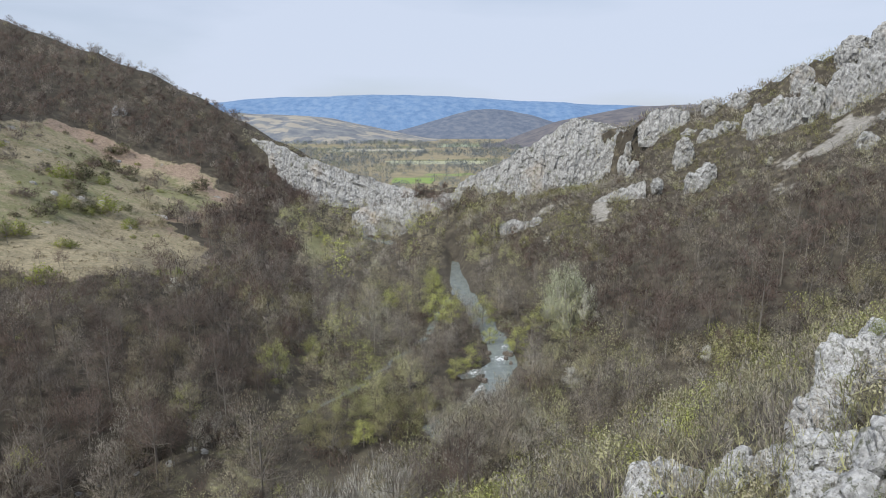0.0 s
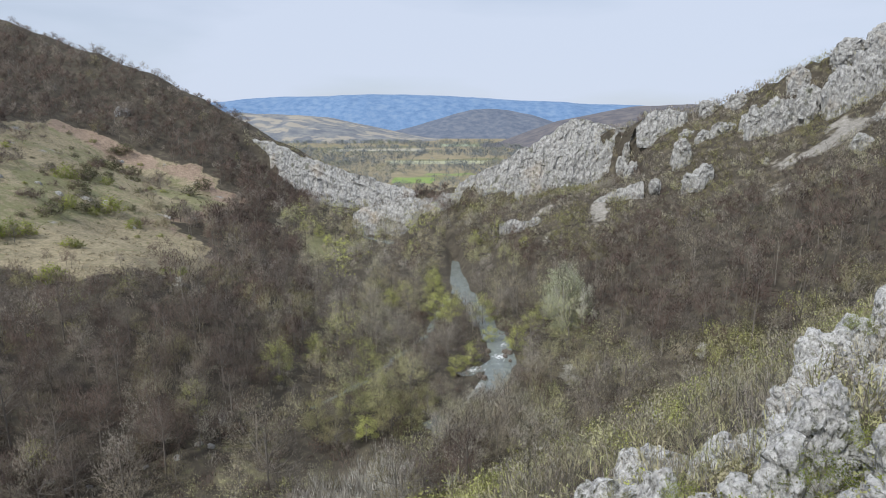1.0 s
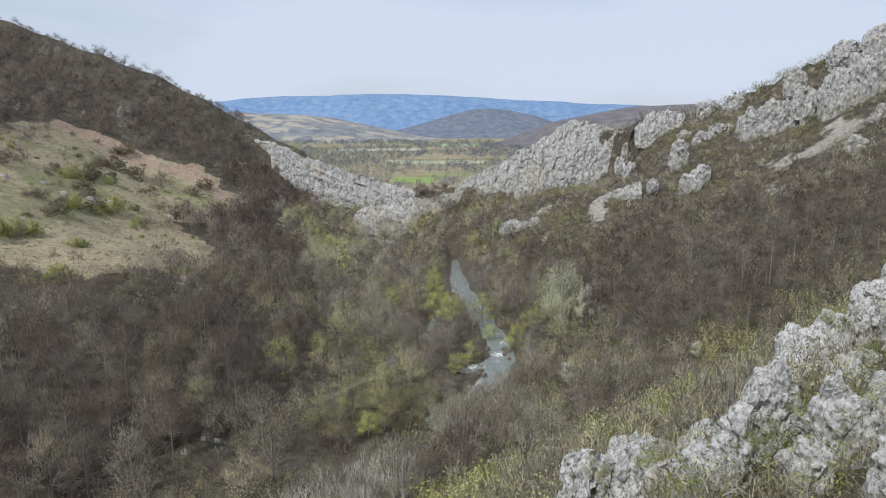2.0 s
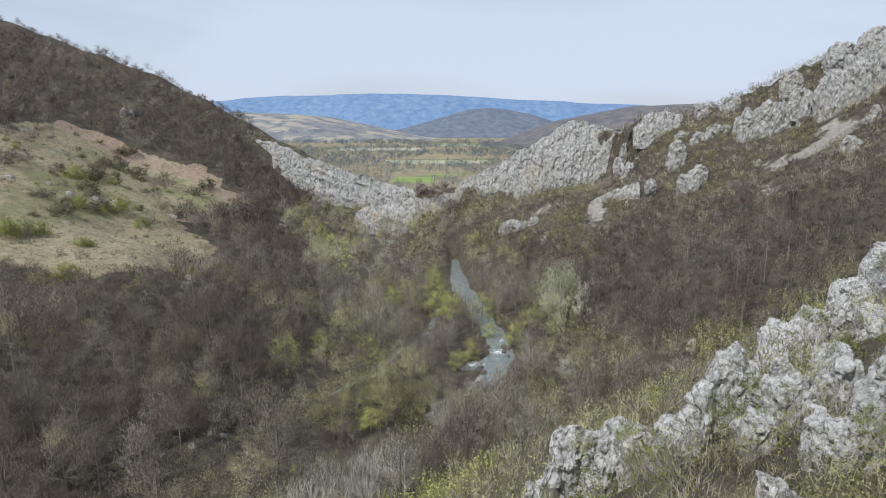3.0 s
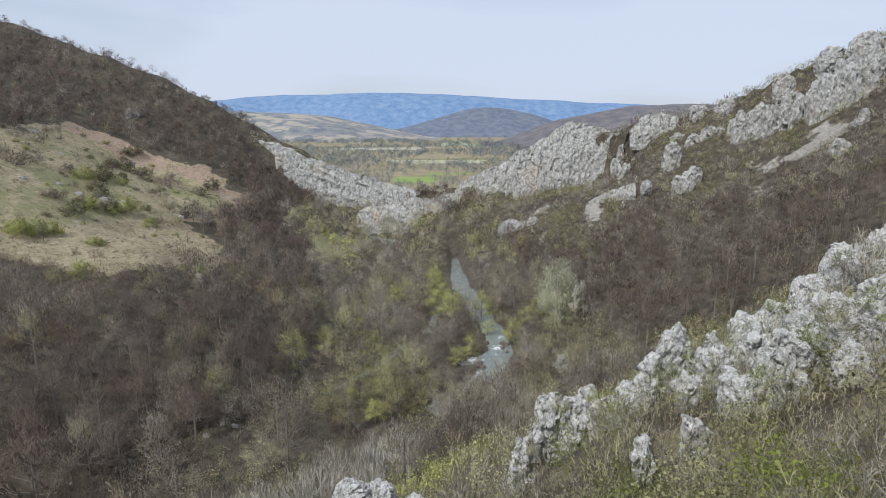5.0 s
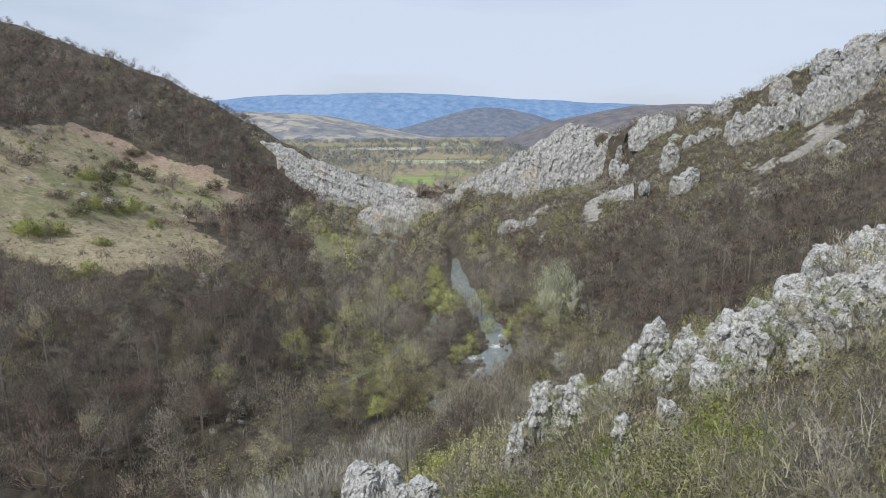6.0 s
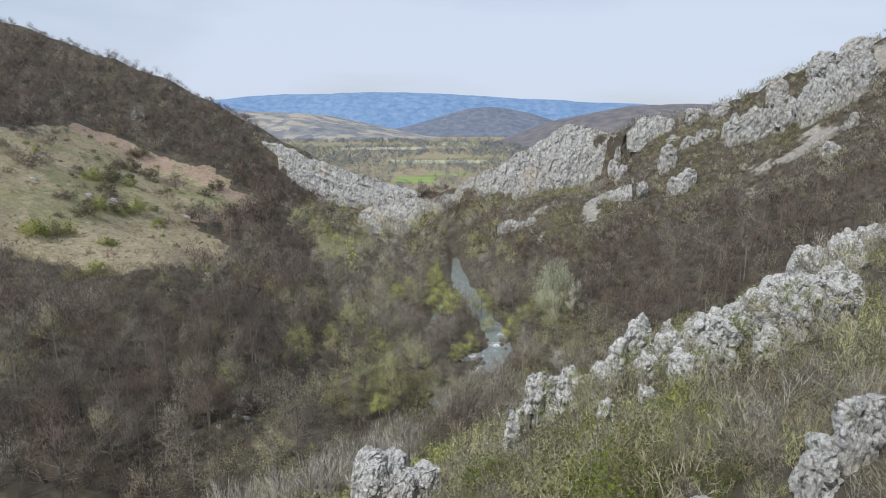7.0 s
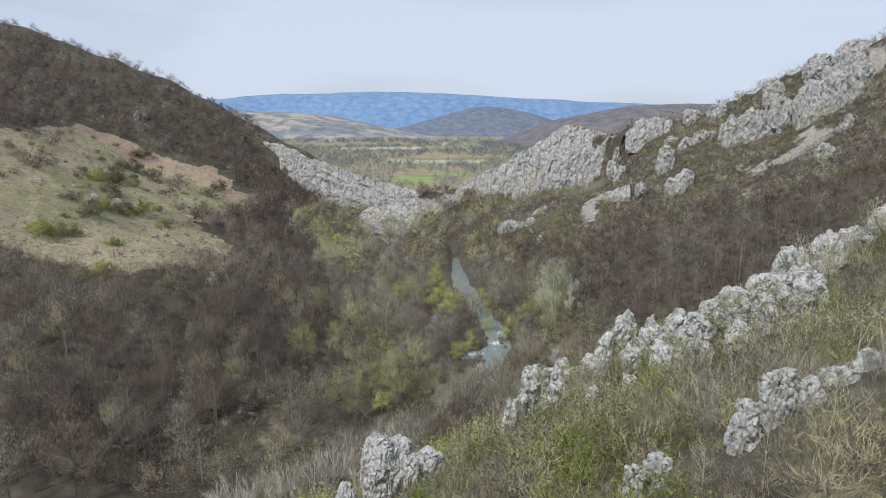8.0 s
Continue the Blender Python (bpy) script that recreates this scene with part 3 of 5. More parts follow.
# the rib that the camera backs away over, from its foot up
for k, (x, y, top, rx, ry, rz) in enumerate([
        (-6.2, 19, 52.5, 2.5, 2.0, 3.6), (-2.4, 18.8, 51.4, 1.5, 1.2, 2.4), (-9.4, 17.6, 48.4, 1.5, 1.3, 2.6), (-4.0, 18.2, 51.2, 1.2, 1.1, 2.2),
        (3.9, 16.2, 57.2, 0.95, 0.9, 3.4), (4.7, 16.9, 57.6, 0.8, 0.8, 2.6), (5.6, 17.2, 59.8, 0.85, 0.85, 2.8), (6.7, 17.2, 59.2, 0.9, 0.8, 2.2),
        (7.7, 16.6, 60.1, 1.0, 0.9, 2.4), (8.5, 15, 60.6, 0.9, 0.9, 2.4), (9.3, 13.7, 61.8, 1.1, 1.0, 2.8), (10.3, 13.2, 63.3, 1.1, 1.1, 3.2),
        (11.7, 13.7, 64.7, 1.4, 1.2, 4.0), (12.9, 12.3, 65.3, 1.1, 1.0, 2.8), (14.0, 8.2, 66.8, 1.35, 1.1, 3.0), (12.5, 8.3, 64.9, 1.15, 0.9, 2.0),
        (10.3, 7.2, 63.2, 0.8, 0.75, 1.8), (15.5, 9.0, 67.2, 1.4, 1.1, 2.6), (17.3, 9.8, 67.9, 1.7, 1.3, 2.8), (19.4, 9.6, 68.7, 1.9, 1.4, 2.8),
        (22, 11, 69.2, 2.2, 1.7, 3.0), (7.4, 5.9, 63.1, 0.55, 0.5, 1.1), (11.1, 10.6, 63.7, 0.9, 0.85, 1.8), (14.2, 11.0, 66.0, 1.0, 0.9, 2.2), (15.9, 6.8, 67.0, 0.9, 0.8, 1.4)]):
    outcrop(x, y, top - 0.15, 0.86 * rx, 0.86 * ry, rz, 20 * k, 6 if rx > 1.3 else 5, 1.25, 20 + k, rough=0.62)
# the higher rib across the slope
for k, (x, y, top, rx, ry, rz) in enumerate([
        (22.5, 31.5, 55.6, 2.4, 2.0, 4), (26.5, 37.5, 55.0, 2.6, 2.2, 5), (30, 42.5, 54.3, 2.6, 2.2, 6), (32, 45, 55.4, 2.4, 2.2, 6), (34.6, 45, 57.8, 2.6, 2.3, 6),
        (38.2, 45, 60.1, 2.7, 2.3, 6), (42.4, 46.2, 63.5, 3.0, 2.6, 7), (46.8, 46.5, 64.6, 3.2, 2.8, 7), (51, 47, 66.2, 3.6, 3.0, 7), (55, 47.5, 68.0, 3.6, 3.0, 7), (60, 47.5, 69.8, 4, 3.2, 8),
        (30, 34.5, 58.0, 2.6, 2.0, 3), (36, 38, 60.2, 3.0, 2.2, 3.4), (44, 40, 63.4, 3.2, 2.4, 3.4), (24.5, 25, 58.8, 1.6, 1.4, 2.4), (54, 41, 67.2, 3, 2.4, 4), (19, 27, 55.6, 1.6, 1.5, 3)]):
    outcrop(x, y, top - (0.6 if k % 2 else 1.1), (1.05 if k < 11 else 0.84) * rx, 0.8 * ry, rz, 12 * k if k < 11 else 35 * k, 6 if 4 < k < 9 else 5, 1.7, 50 + k, rough=0.6, label="pale grey lichened limestone rib across the slope")
# a bare slab and broken rocks at the foot of the rib
for k, (x, y, top, rx, ry, rz) in enumerate([(17.6, 42, 46.2, 3.2, 2.2, 3.4), (20.2, 36.5, 50.2, 1.3, 1.1, 1.8), (21.4, 34.6, 51.8, 1.2, 1.0, 1.8), (18.6, 35.4, 49.6, 1.0, 0.9, 1.5)]):
    outcrop(x, y, top, rx, ry, rz, 40 * k, 5, 1.3, 95 + k, rough=0.6, label="low smooth limestone slab in olive scrub")
# boulders in the scrub below the camera's end
for k, (x, y, top, rx, ry, rz) in enumerate([
        (8.1, -11.0, 71.35, 0.55, 0.5, 1.4), (7.0, -11.3, 70.5, 0.6, 0.5, 1.3), (9.1, -10.6, 70.9, 0.75, 0.55, 1.3), (10.3, -10.1, 71.1, 0.75, 0.65, 1.3),
        (11.6, -9.5, 71.3, 0.85, 0.75, 1.4), (4.3, -10.8, 68.2, 0.55, 0.55, 1.2), (5.1, -10.4, 68.4, 0.65, 0.55, 1.3), (4.9, -11.2, 67.9, 0.6, 0.5, 1.0), (13.4, -8.6, 71.5, 0.9, 0.8, 1.4)]):
    outcrop(x, y, top, 0.76 * rx, 0.76 * ry, rz, 50 * k, 5, 0.42, 80 + k, rough=0.9, label="small lumpy limestone knob in grey scrub", group="limestone knobs")


def cliff(line, label, seed, flute=7.0, depth=1.5, step=0.6, dip=None):
    """A wall of rock along a crest; line holds x, y, top and foot. It has a fluted face, a broken crest and a back that sinks into the hill."""
    line = np.array(line, float)
    run = np.concatenate([[0], np.cumsum(np.hypot(np.diff(line[:, 0]), np.diff(line[:, 1])))])
    s = np.arange(0, run[-1], step)
    cx, cy, top, foot = [np.interp(s, run, line[:, k]) for k in range(4)]
    taper = np.minimum(1, np.minimum(s, run[-1] - s) / 7 + 0.25)
    top = top + taper * (1.6 * bumps(s / 7, seed, 0, seed) + 0.9 * bumps(s / 2.4, seed, 0, seed + 1))
    rows = int(max(top - foot) / step * 1.05)
    v = np.concatenate([np.linspace(0, 1, rows), 1 + np.linspace(0.06, 1, 14)])
    S, V = np.meshgrid(s, v)
    up = np.minimum(V, 1)
    behind = np.maximum(V - 1, 0)
    H = (top - foot + 3)[None]
    z = (foot - 3)[None] + H * up - 9 * behind ** 1.5
    back = 0.30 * H * up ** 1.6 + 9 * behind
    X, Y = np.repeat(cx[None], len(v), 0), cy[None] - 0.30 * H + back
    p = np.stack([X, Y, z], -1).reshape(-1, 3)
    w = 1 - np.abs(bumps(X / flute, Y / flute, z / (flute * 3.2), seed + 3))
    w2 = 1 - np.abs(bumps(X / flute * 2.7, Y / flute * 2.7, z / (flute * 1.6), seed + 4))
    w3 = 1 - np.abs(bumps(X / flute * 5.5, Y / flute * 5.5, z / (flute * 0.9), seed + 8))
    d, own, _, tilt = cells(p * (1, 1, 0.45), flute * 0.62, seed + 5)
    d2, own2, rim, tilt2 = cells(p * (1, 1, 0.5), flute * 0.27, seed + 6)
    own, own2 = 0.5 + 0.35 * (own - 0.5) + 0.5 * tilt, 0.5 + 0.3 * (own2 - 0.5) + 0.45 * tilt2 + 0.3 * (np.minimum(rim / 0.15, 1) - 0.85)
    out = depth * (1.25 * w.ravel() + 0.7 * w2.ravel() + 0.5 * w3.ravel() - 1.7 + 0.35 * (0.5 - d ** 1.3) + 1.0 * (own - 0.5) + 0.5 * (own2 - 0.5))
    if dip is not None:
        bed = (z + dip * X) / 6.5 + 0.6 * bumps(X / 16, z / 16, 0, seed + 2)
        ledge = 1 - np.abs(bumps(X / 30, bed, 0, seed + 7))
        ledge2 = 1 - np.abs(bumps(X / 9, bed * 2.6, 0, seed + 9))
        out = depth * (1.0 * w.ravel() + 0.3 * w2.ravel() + 1.1 * ledge.ravel() + 0.3 * ledge2.ravel() + 0.18 * w3.ravel() - 1.8 + 0.9 * (own - 0.5) + 0.5 * (own2 - 0.5))
    p[:, 1] -= out * np.repeat(1 - 0.5 * behind, 1).ravel()
    p[:, 2] += 0.35 * out * np.clip(V.ravel() - 0.55, 0, 0.5)
    ob = link_mesh("limestone_cliff", p, grid_faces(len(v), len(s)), CLIFF_ROCK, False)
    return tagged(ob, label, "cliff", "cliffs of the gorge")


cliff([(0, 382, 26, 20), (6, 378, 31, 21), (26, 373, 44, 23), (40, 371, 52.5, 26), (60, 369, 63, 34), (73, 368, 72.5, 37), (86, 367, 75, 38.5), (102, 362, 71.5, 41), (119, 351, 66, 49), (126, 346, 62, 55)],
      "massive fluted grey limestone cliff with rusty stains", 201)
cliff([(-60, 392, 13, 0), (-54, 390, 17.5, 0), (-31, 385, 22.5, 0), (-12, 379, 26.5, 3), (4, 374, 29.5, 9), (14, 372, 31, 13)], "low pale limestone rib at the valley mouth", 230, 7.0, 1.2, 0.6, 0.2)
cliff([(-146, 464, 60, 50), (-138, 462, 60, 42), (-113, 458, 50.5, 24), (-96, 456, 44.5, 14), (-79, 455, 38.5, 11), (-62, 454, 32.5, 11), (-45, 452, 28.5, 10), (-28, 450, 24, 8), (-12, 446, 17, 6)],
      "long slanting grey limestone cliff under a wooded crest", 260, 9.0, 1.6, 0.6, 0.42)
cliff([(108, 340, 70, 62), (114, 336, 79, 62), (124, 334, 81, 63), (133, 330, 78, 66)], "craggy grey limestone knob on the skyline", 280, 5.0, 1.8)
cliff([(30, 314, 19, 14), (40, 309, 23, 13), (50, 306, 25, 14), (58, 303, 20, 15)], "pale rock face above the valley trees", 290, 4.5, 1.2)
cliff([(76, 303, 32, 27), (84, 297, 38, 29), (92, 292, 44, 34), (97, 288, 45, 40)], "bare slanting rock slab among scrub", 300, 5.0, 0.8)
# crags on the high slope
for k, (x, y, top, rx, ry, rz) in enumerate([
        (118.5, 297, 64.5, 5, 5, 11), (119.5, 273, 54.2, 6.5, 4.5, 9), (114, 275, 51, 5, 4, 7), (147, 294, 77.5, 4, 4, 11),
        (153, 281, 84, 8, 7, 17), (146, 285, 79, 5, 5, 12), (164, 274, 89, 8, 7, 16), (157, 277, 84, 6, 5, 13), (173, 266, 96, 9, 8, 19), (181, 262, 103, 9, 8, 22),
        (140, 301, 74, 8, 5, 8), (132, 305, 69, 5, 4, 6), (142, 325, 85, 7, 6, 8), (171, 296, 99, 9, 6, 10), (152, 315, 88, 7, 5, 7), (186, 284, 111, 8, 7, 9), (196, 276, 116, 9, 8, 10),
        (162, 232, 69, 5, 4, 7), (192, 262, 107, 9, 8, 16), (-226, 425, 84, 5, 3, 7), (-222, 427, 83, 3, 3, 5), (129, 318, 70, 6, 4, 6), (101, 283, 47, 3, 3, 4), (178, 243, 81, 7, 5, 8), (121, 343, 66.5, 6, 5, 14), (115, 348, 65, 6, 5, 12), (127, 338, 70, 6, 5, 12), (72, 352, 44, 4, 3, 7), (104, 330, 52, 5, 4, 8), (107.5, 350, 63, 5, 3.5, 13), (104, 348.5, 54, 5, 3.5, 9)]):
    outcrop(x, y, top - 0.8, 0.8 * rx, 0.8 * ry, rz, 33 * k, 5, 4.4, 120 + k, "limestone_crag", "grey limestone crag jutting from scrub", "limestone crags", CLIFF_ROCK, 0.6)


# ---- plants ----
def tubes(segments, sides=3):
    """Tapered limbs: segments holds (from, to, radius at from, radius at to)."""
    verts, faces = [], []
    for a, b, ra, rb in segments:
        d = (b - a).normalized()
        u = d.orthogonal().normalized()
        w = d.cross(u)
        base = len(verts)
        for c, r in ((a, ra), (b, rb)):
            for k in range(sides):
                t = 2 * math.pi * k / sides
                verts.append((c + u * (r * math.cos(t)) + w * (r * math.sin(t)))[:])
        for k in range(sides):
            m = (k + 1) % sides
            faces += [(base + k, base + m, base + sides + m), (base + k, base + sides + m, base + sides + k)]
    return np.array(verts), np.array(faces)


def facing(v, outward):
    """Triangles turned to look outward, and soft normals that follow the crown's round form."""
    v = v.reshape(-1, 3, 3)
    n = np.cross(v[:, 1] - v[:, 0], v[:, 2] - v[:, 0])
    n = n / np.maximum(np.linalg.norm(n, axis=1), 1e-9)[:, None]
    flip = (n * outward).sum(1) < 0
    v[flip] = v[flip][:, ::-1]
    n[flip] *= -1
    soft = 0.95 * outward + 0.15 * n
    soft = soft / np.linalg.norm(soft, axis=1)[:, None]
    return v.reshape(-1, 3), np.arange(3 * len(v)).reshape(-1, 3), np.repeat(soft, 3, 0)


def outward_from(spots, middle):
    d = spots - middle
    d = d / np.maximum(np.linalg.norm(d, axis=1), 1e-6)[:, None] + (0, 0, 0.35)
    return d / np.maximum(np.linalg.norm(d, axis=1), 1e-6)[:, None]


def slivers(starts, ways, lengths, widths, rng, middle):
    """Twigs: one thin triangle each, lying at any turn about its own line."""
    ways = ways / np.linalg.norm(ways, axis=1)[:, None]
    side = np.cross(ways, rng.normal(size=ways.shape))
    side = side / np.linalg.norm(side, axis=1)[:, None] * (widths / 2)[:, None]
    v = np.stack([starts - side, starts + side, starts + ways * lengths[:, None]], 1)
    return facing(v, outward_from(starts, middle))


def sprays(starts, ways, lengths, widths, rng, middle):
    """Twigs that fork: a main sliver, and three side slivers that leave it along its length."""
    ways = ways / np.linalg.norm(ways, axis=1)[:, None]
    s, w, l, b = [starts], [ways], [lengths], [widths]
    for share in (0.3, 0.5, 0.7):
        s.append(starts + ways * (lengths * share)[:, None])
        w.append(ways + rng.normal(0, 0.55, ways.shape))
        l.append(lengths * rng.uniform(0.35, 0.65, len(lengths)))
        b.append(widths * 0.8)
    return slivers(np.concatenate(s), np.concatenate(w), np.concatenate(l), np.concatenate(b), rng, middle)


def leaves(spots, size, rng, middle):
    """Leaves: small triangles at any turn."""
    a, b = rng.normal(size=spots.shape), rng.normal(size=spots.shape)
    a = a / np.linalg.norm(a, axis=1)[:, None]
    b = np.cross(a, b)
    b = b / np.linalg.norm(b, axis=1)[:, None]
    s = (size * rng.uniform(0.6, 1.4, len(spots)))[:, None]
    v = np.stack([spots - a * s * 0.5 - b * s * 0.3, spots + a * s * 0.5 - b * s * 0.3, spots + b * s * 0.6], 1)
    return facing(v, outward_from(spots, middle))


def skeleton_of(rng, height, spread, limbs, bole, radius, rise):
    """A trunk with limbs: segments, and points along the limbs with the way they grow."""
    lean = rng.normal(0, 0.02 * height, 3)
    knots = [Vector((lean[0] * t, lean[1] * t * t, height * 0.86 * t)) for t in (0, 0.3, 0.62, 1)]
    segs = [(a, b, radius * (1 - 0.3 * k), radius * (0.7 - 0.27 * k)) for k, (a, b) in enumerate(zip(knots, knots[1:]))]
    spots, ways = [], []
    for k in range(limbs):
        t = bole + (0.92 - bole) * ((k + rng.uniform(0, 0.9)) / limbs)
        at = Vector((lean[0] * t, lean[1] * t * t, height * 0.86 * t))
        turn = 2.4 * k + rng.uniform(-0.5, 0.5)
        out = Vector((math.cos(turn), math.sin(turn), rise * rng.uniform(0.7, 1.4))).normalized()
        reach = spread * (1.05 - 0.45 * t) * rng.uniform(0.75, 1.2)
        mid = at + out * reach * 0.5
        end = mid + (out + Vector((0, 0, 0.45))).normalized() * reach * 0.6
        segs += [(at, mid, radius * 0.42 * (1.1 - t), radius * 0.27 * (1.1 - t)), (mid, end, radius * 0.27 * (1.1 - t), radius * 0.05)]
        for a, b in ((at, mid), (mid, end)):
            for _ in range(4):
                spots.append(a.lerp(b, rng.uniform(0.25, 1))[:])
                ways.append((b - a).normalized()[:])
    for _ in range(max(limbs, 3)):
        spots.append(knots[2].lerp(knots[3], rng.uniform(0.1, 1))[:])
        ways.append((0, 0, 1))
    return segs, np.array(spots), np.array(ways)


def tree_arrays(seed, height, spread, limbs=9, bole=0.32, radius=0.14, rise=0.9, twigs=320, twig_len=1.5, twig_wide=0.075, leaf_n=0, leaf_size=0.3, sides=3, stray=0.55, cloud=0.5, clumps=16, clump=0.21, lift=0.35, forked=False):
    """Trunk with limbs, twigs (a share of them, cloud, anywhere in the rounded crown, the rest on the limbs) and clumps of leaves."""
    rng = np.random.default_rng(seed)
    segs, spots, ways = skeleton_of(rng, height, spread, limbs, bole, radius, rise)
    pick = rng.integers(0, len(spots), twigs)
    way = ways[pick] * 0.8 + rng.normal(0, stray, (twigs, 3)) + (0, 0, lift)
    start = spots[pick] + rng.normal(0, 0.03 * height, (twigs, 3))
    middle, reach = np.array((0, 0, height * (0.5 * bole + 0.47))), np.array((spread * 0.85, spread * 0.85, height * (0.5 - 0.5 * bole)))

    def in_crown(n, inner):
        d = rng.normal(size=(n, 3))
        d = d / np.linalg.norm(d, axis=1)[:, None]
        lobes = 1 + 0.22 * np.sin(3 * np.arctan2(d[:, 1], d[:, 0]) + seed) * (1 - d[:, 2] ** 2) + 0.14 * np.sin(5 * d[:, 2] + seed)
        return middle + d * (rng.uniform(inner, 1, n) ** 0.45 * lobes)[:, None] * reach, d

    n = int(cloud * twigs)
    if n:
        p, d = in_crown(n, 0.02)
        heart, _ = in_crown(10, 0.25)
        lump = rng.uniform(size=n) < 0.65
        p[lump] = heart[rng.integers(0, 10, lump.sum())] + rng.normal(0, 1, (lump.sum(), 3)) * (0.2 * spread, 0.2 * spread, 0.15 * spread)
        p[:, 2] = np.maximum(p[:, 2], 0.08 * height)
        way[:n] = d * 0.6 + rng.normal(0, 0.28, (n, 3)) + (0, 0, lift + 0.4)
        length_out = 0.5 * twig_len
        start[:n] = p - way[:n] / np.linalg.norm(way[:n], axis=1)[:, None] * length_out
    length = twig_len * rng.uniform(0.5, 1.3, twigs)
    tw = (sprays if forked else slivers)(start, way, length, twig_wide * rng.uniform(0.6, 1.3, twigs), rng, middle - (0, 0, 0.15 * height))
    lv = None
    if leaf_n:
        p, d = in_crown(clumps, 0.35)
        k = rng.integers(0, clumps, leaf_n)
        spot = p[k] + rng.normal(0, 1, (leaf_n, 3)) * (clump * spread, clump * spread, 0.7 * clump * spread)
        spot[:, 2] = np.maximum(spot[:, 2], 0.05 * height)
        lv = leaves(spot, leaf_size, rng, middle - (0, 0, 0.15 * height))
    wood = tubes(segs, sides)
    return wood, tw, lv


def broom(seed, height, spread, brooms, bole, radius, twigs, twig_len, twig_wide, leaf_n=0, leaf_size=0.2, sides=3, fan=0.2, low=0.15, forked=False, limbs=True, upright=0.35, foot=0.0, knobbly=0.0):
    """A tree or bush of upswept limbs that each end in a fan of twigs; leaves, where there are any, hang in the fans.
    low: where the lowest limb ends, as a share of the crown's height; foot: how far apart the stems rise from the ground."""
    rng = np.random.default_rng(seed)
    lean = rng.normal(0, 0.025 * height, 2)
    mid_z = height * (0.45 * bole + 0.42)
    middle = np.array((lean[0] * 0.6, lean[1] * 0.6, mid_z))
    k = np.arange(brooms)
    turn = 2.4 * k + rng.uniform(-0.45, 0.45, brooms)
    rise = np.clip(low + (1 - low) * (k + rng.uniform(0, 1, brooms)) / brooms, 0, 1)
    out = np.sqrt(np.maximum(1 - rise ** 2.4, 0.02)) * rng.uniform(0.72, 1.12, brooms)
    tips = np.stack([lean[0] + np.cos(turn) * out * spread, lean[1] + np.sin(turn) * out * spread,
                     height * (bole + (1 - bole) * rise) * rng.uniform(0.9, 1.04, brooms)], -1)
    start = np.clip(bole + (0.5 - 0.5 * bole) * rise * rng.uniform(0.3, 1, brooms), 0, 0.7) * (0.0 if foot else 1.0)
    bases = np.stack([lean[0] * start + foot * np.cos(turn) * rng.uniform(0, 1, brooms), lean[1] * start + foot * np.sin(turn) * rng.uniform(0, 1, brooms), height * start], -1)
    bend = 0.5 * (bases + tips) + rng.normal(0, 0.05 * height, (brooms, 3)) * (1, 1, 0.3) + np.stack([np.cos(turn), np.sin(turn), 0 * turn], -1) * (0.14 * spread)
    segs = []
    if not foot:
        a = Vector((0, 0, 0))
        for t, r0, r1 in ((0.35, 1.0, 0.75), (0.72, 0.75, 0.35)):
            b = Vector((lean[0] * t, lean[1] * t, height * t))
            segs.append((a, b, radius * r0, radius * r1))
            a = b
    if limbs:
        for a, b, c in zip(bases, bend, tips):
            segs += [(Vector(a), Vector(b), radius * 0.30, radius * 0.17), (Vector(b), Vector(c), radius * 0.17, radius * 0.03)]
    me = rng.integers(0, brooms, twigs)
    along = rng.uniform(0.25, 1, twigs) ** 0.7
    path = np.where((along < 0.5)[:, None], bases[me] + (bend - bases)[me] * (2 * along)[:, None], bend[me] + (tips - bend)[me] * (2 * along - 1)[:, None])
    push = np.clip(rng.normal(0, 1, (twigs, 3)), -1.25, 1.25) * (fan * spread * (0.35 + 0.65 * along))[:, None] * (1, 1, 0.7)
    spot = path + push
    spot[:, 2] = np.maximum(spot[:, 2], 0.04 * height)
    axis = tips - bend
    axis = axis / np.linalg.norm(axis, axis=1)[:, None]
    way = axis[me] + push / (fan * spread) * 0.45 + rng.normal(0, 0.25 + knobbly, (twigs, 3)) + (0, 0, upright)
    heart = middle - (0, 0, 0.12 * height)
    tw = (sprays if forked else slivers)(spot - way / np.linalg.norm(way, axis=1)[:, None] * 0.4 * twig_len, way, twig_len * rng.uniform(0.55, 1.35, twigs), twig_wide * rng.uniform(0.6, 1.3, twigs), rng, heart)
    lv = None
    if leaf_n:
        me = rng.integers(0, brooms, leaf_n)
        along = rng.uniform(0.35, 1.04, leaf_n) ** 0.7
        spot = bend[me] + (tips - bend)[me] * (2 * along - 1)[:, None] + rng.normal(0, 1, (leaf_n, 3)) * fan * spread * (1.0, 1.0, 0.6)
        spot[:, 2] = np.maximum(spot[:, 2], 0.05 * height)
        lv = leaves(spot, leaf_size, rng, heart)
    return (tubes(segs, sides) if segs else (np.zeros((3, 3)), np.array([[0, 1, 2]]))), tw, lv


def part(name, arrays, mat, parent, label=""):
    soft = arrays[2] if len(arrays) > 2 else None
    ob = link_mesh(name, arrays[0], arrays[1], mat, soft is not None, normals=soft)
    ob.parent = parent
    return tagged(ob, label) if label else ob


def plant(name, arrays, mats, label, category, group, at, names=("trunk", "crown", "foliage")):
    """A tree or shrub as a thing: an Empty at its foot with trunk, crown and, where it is in leaf, foliage."""
    top = new(name)
    for n, a, m in zip(names, arrays, mats):
        if a is not None:
            part(n, a, m, top)
    top.matrix_basis = at
    return tagged(top, label, category, group)


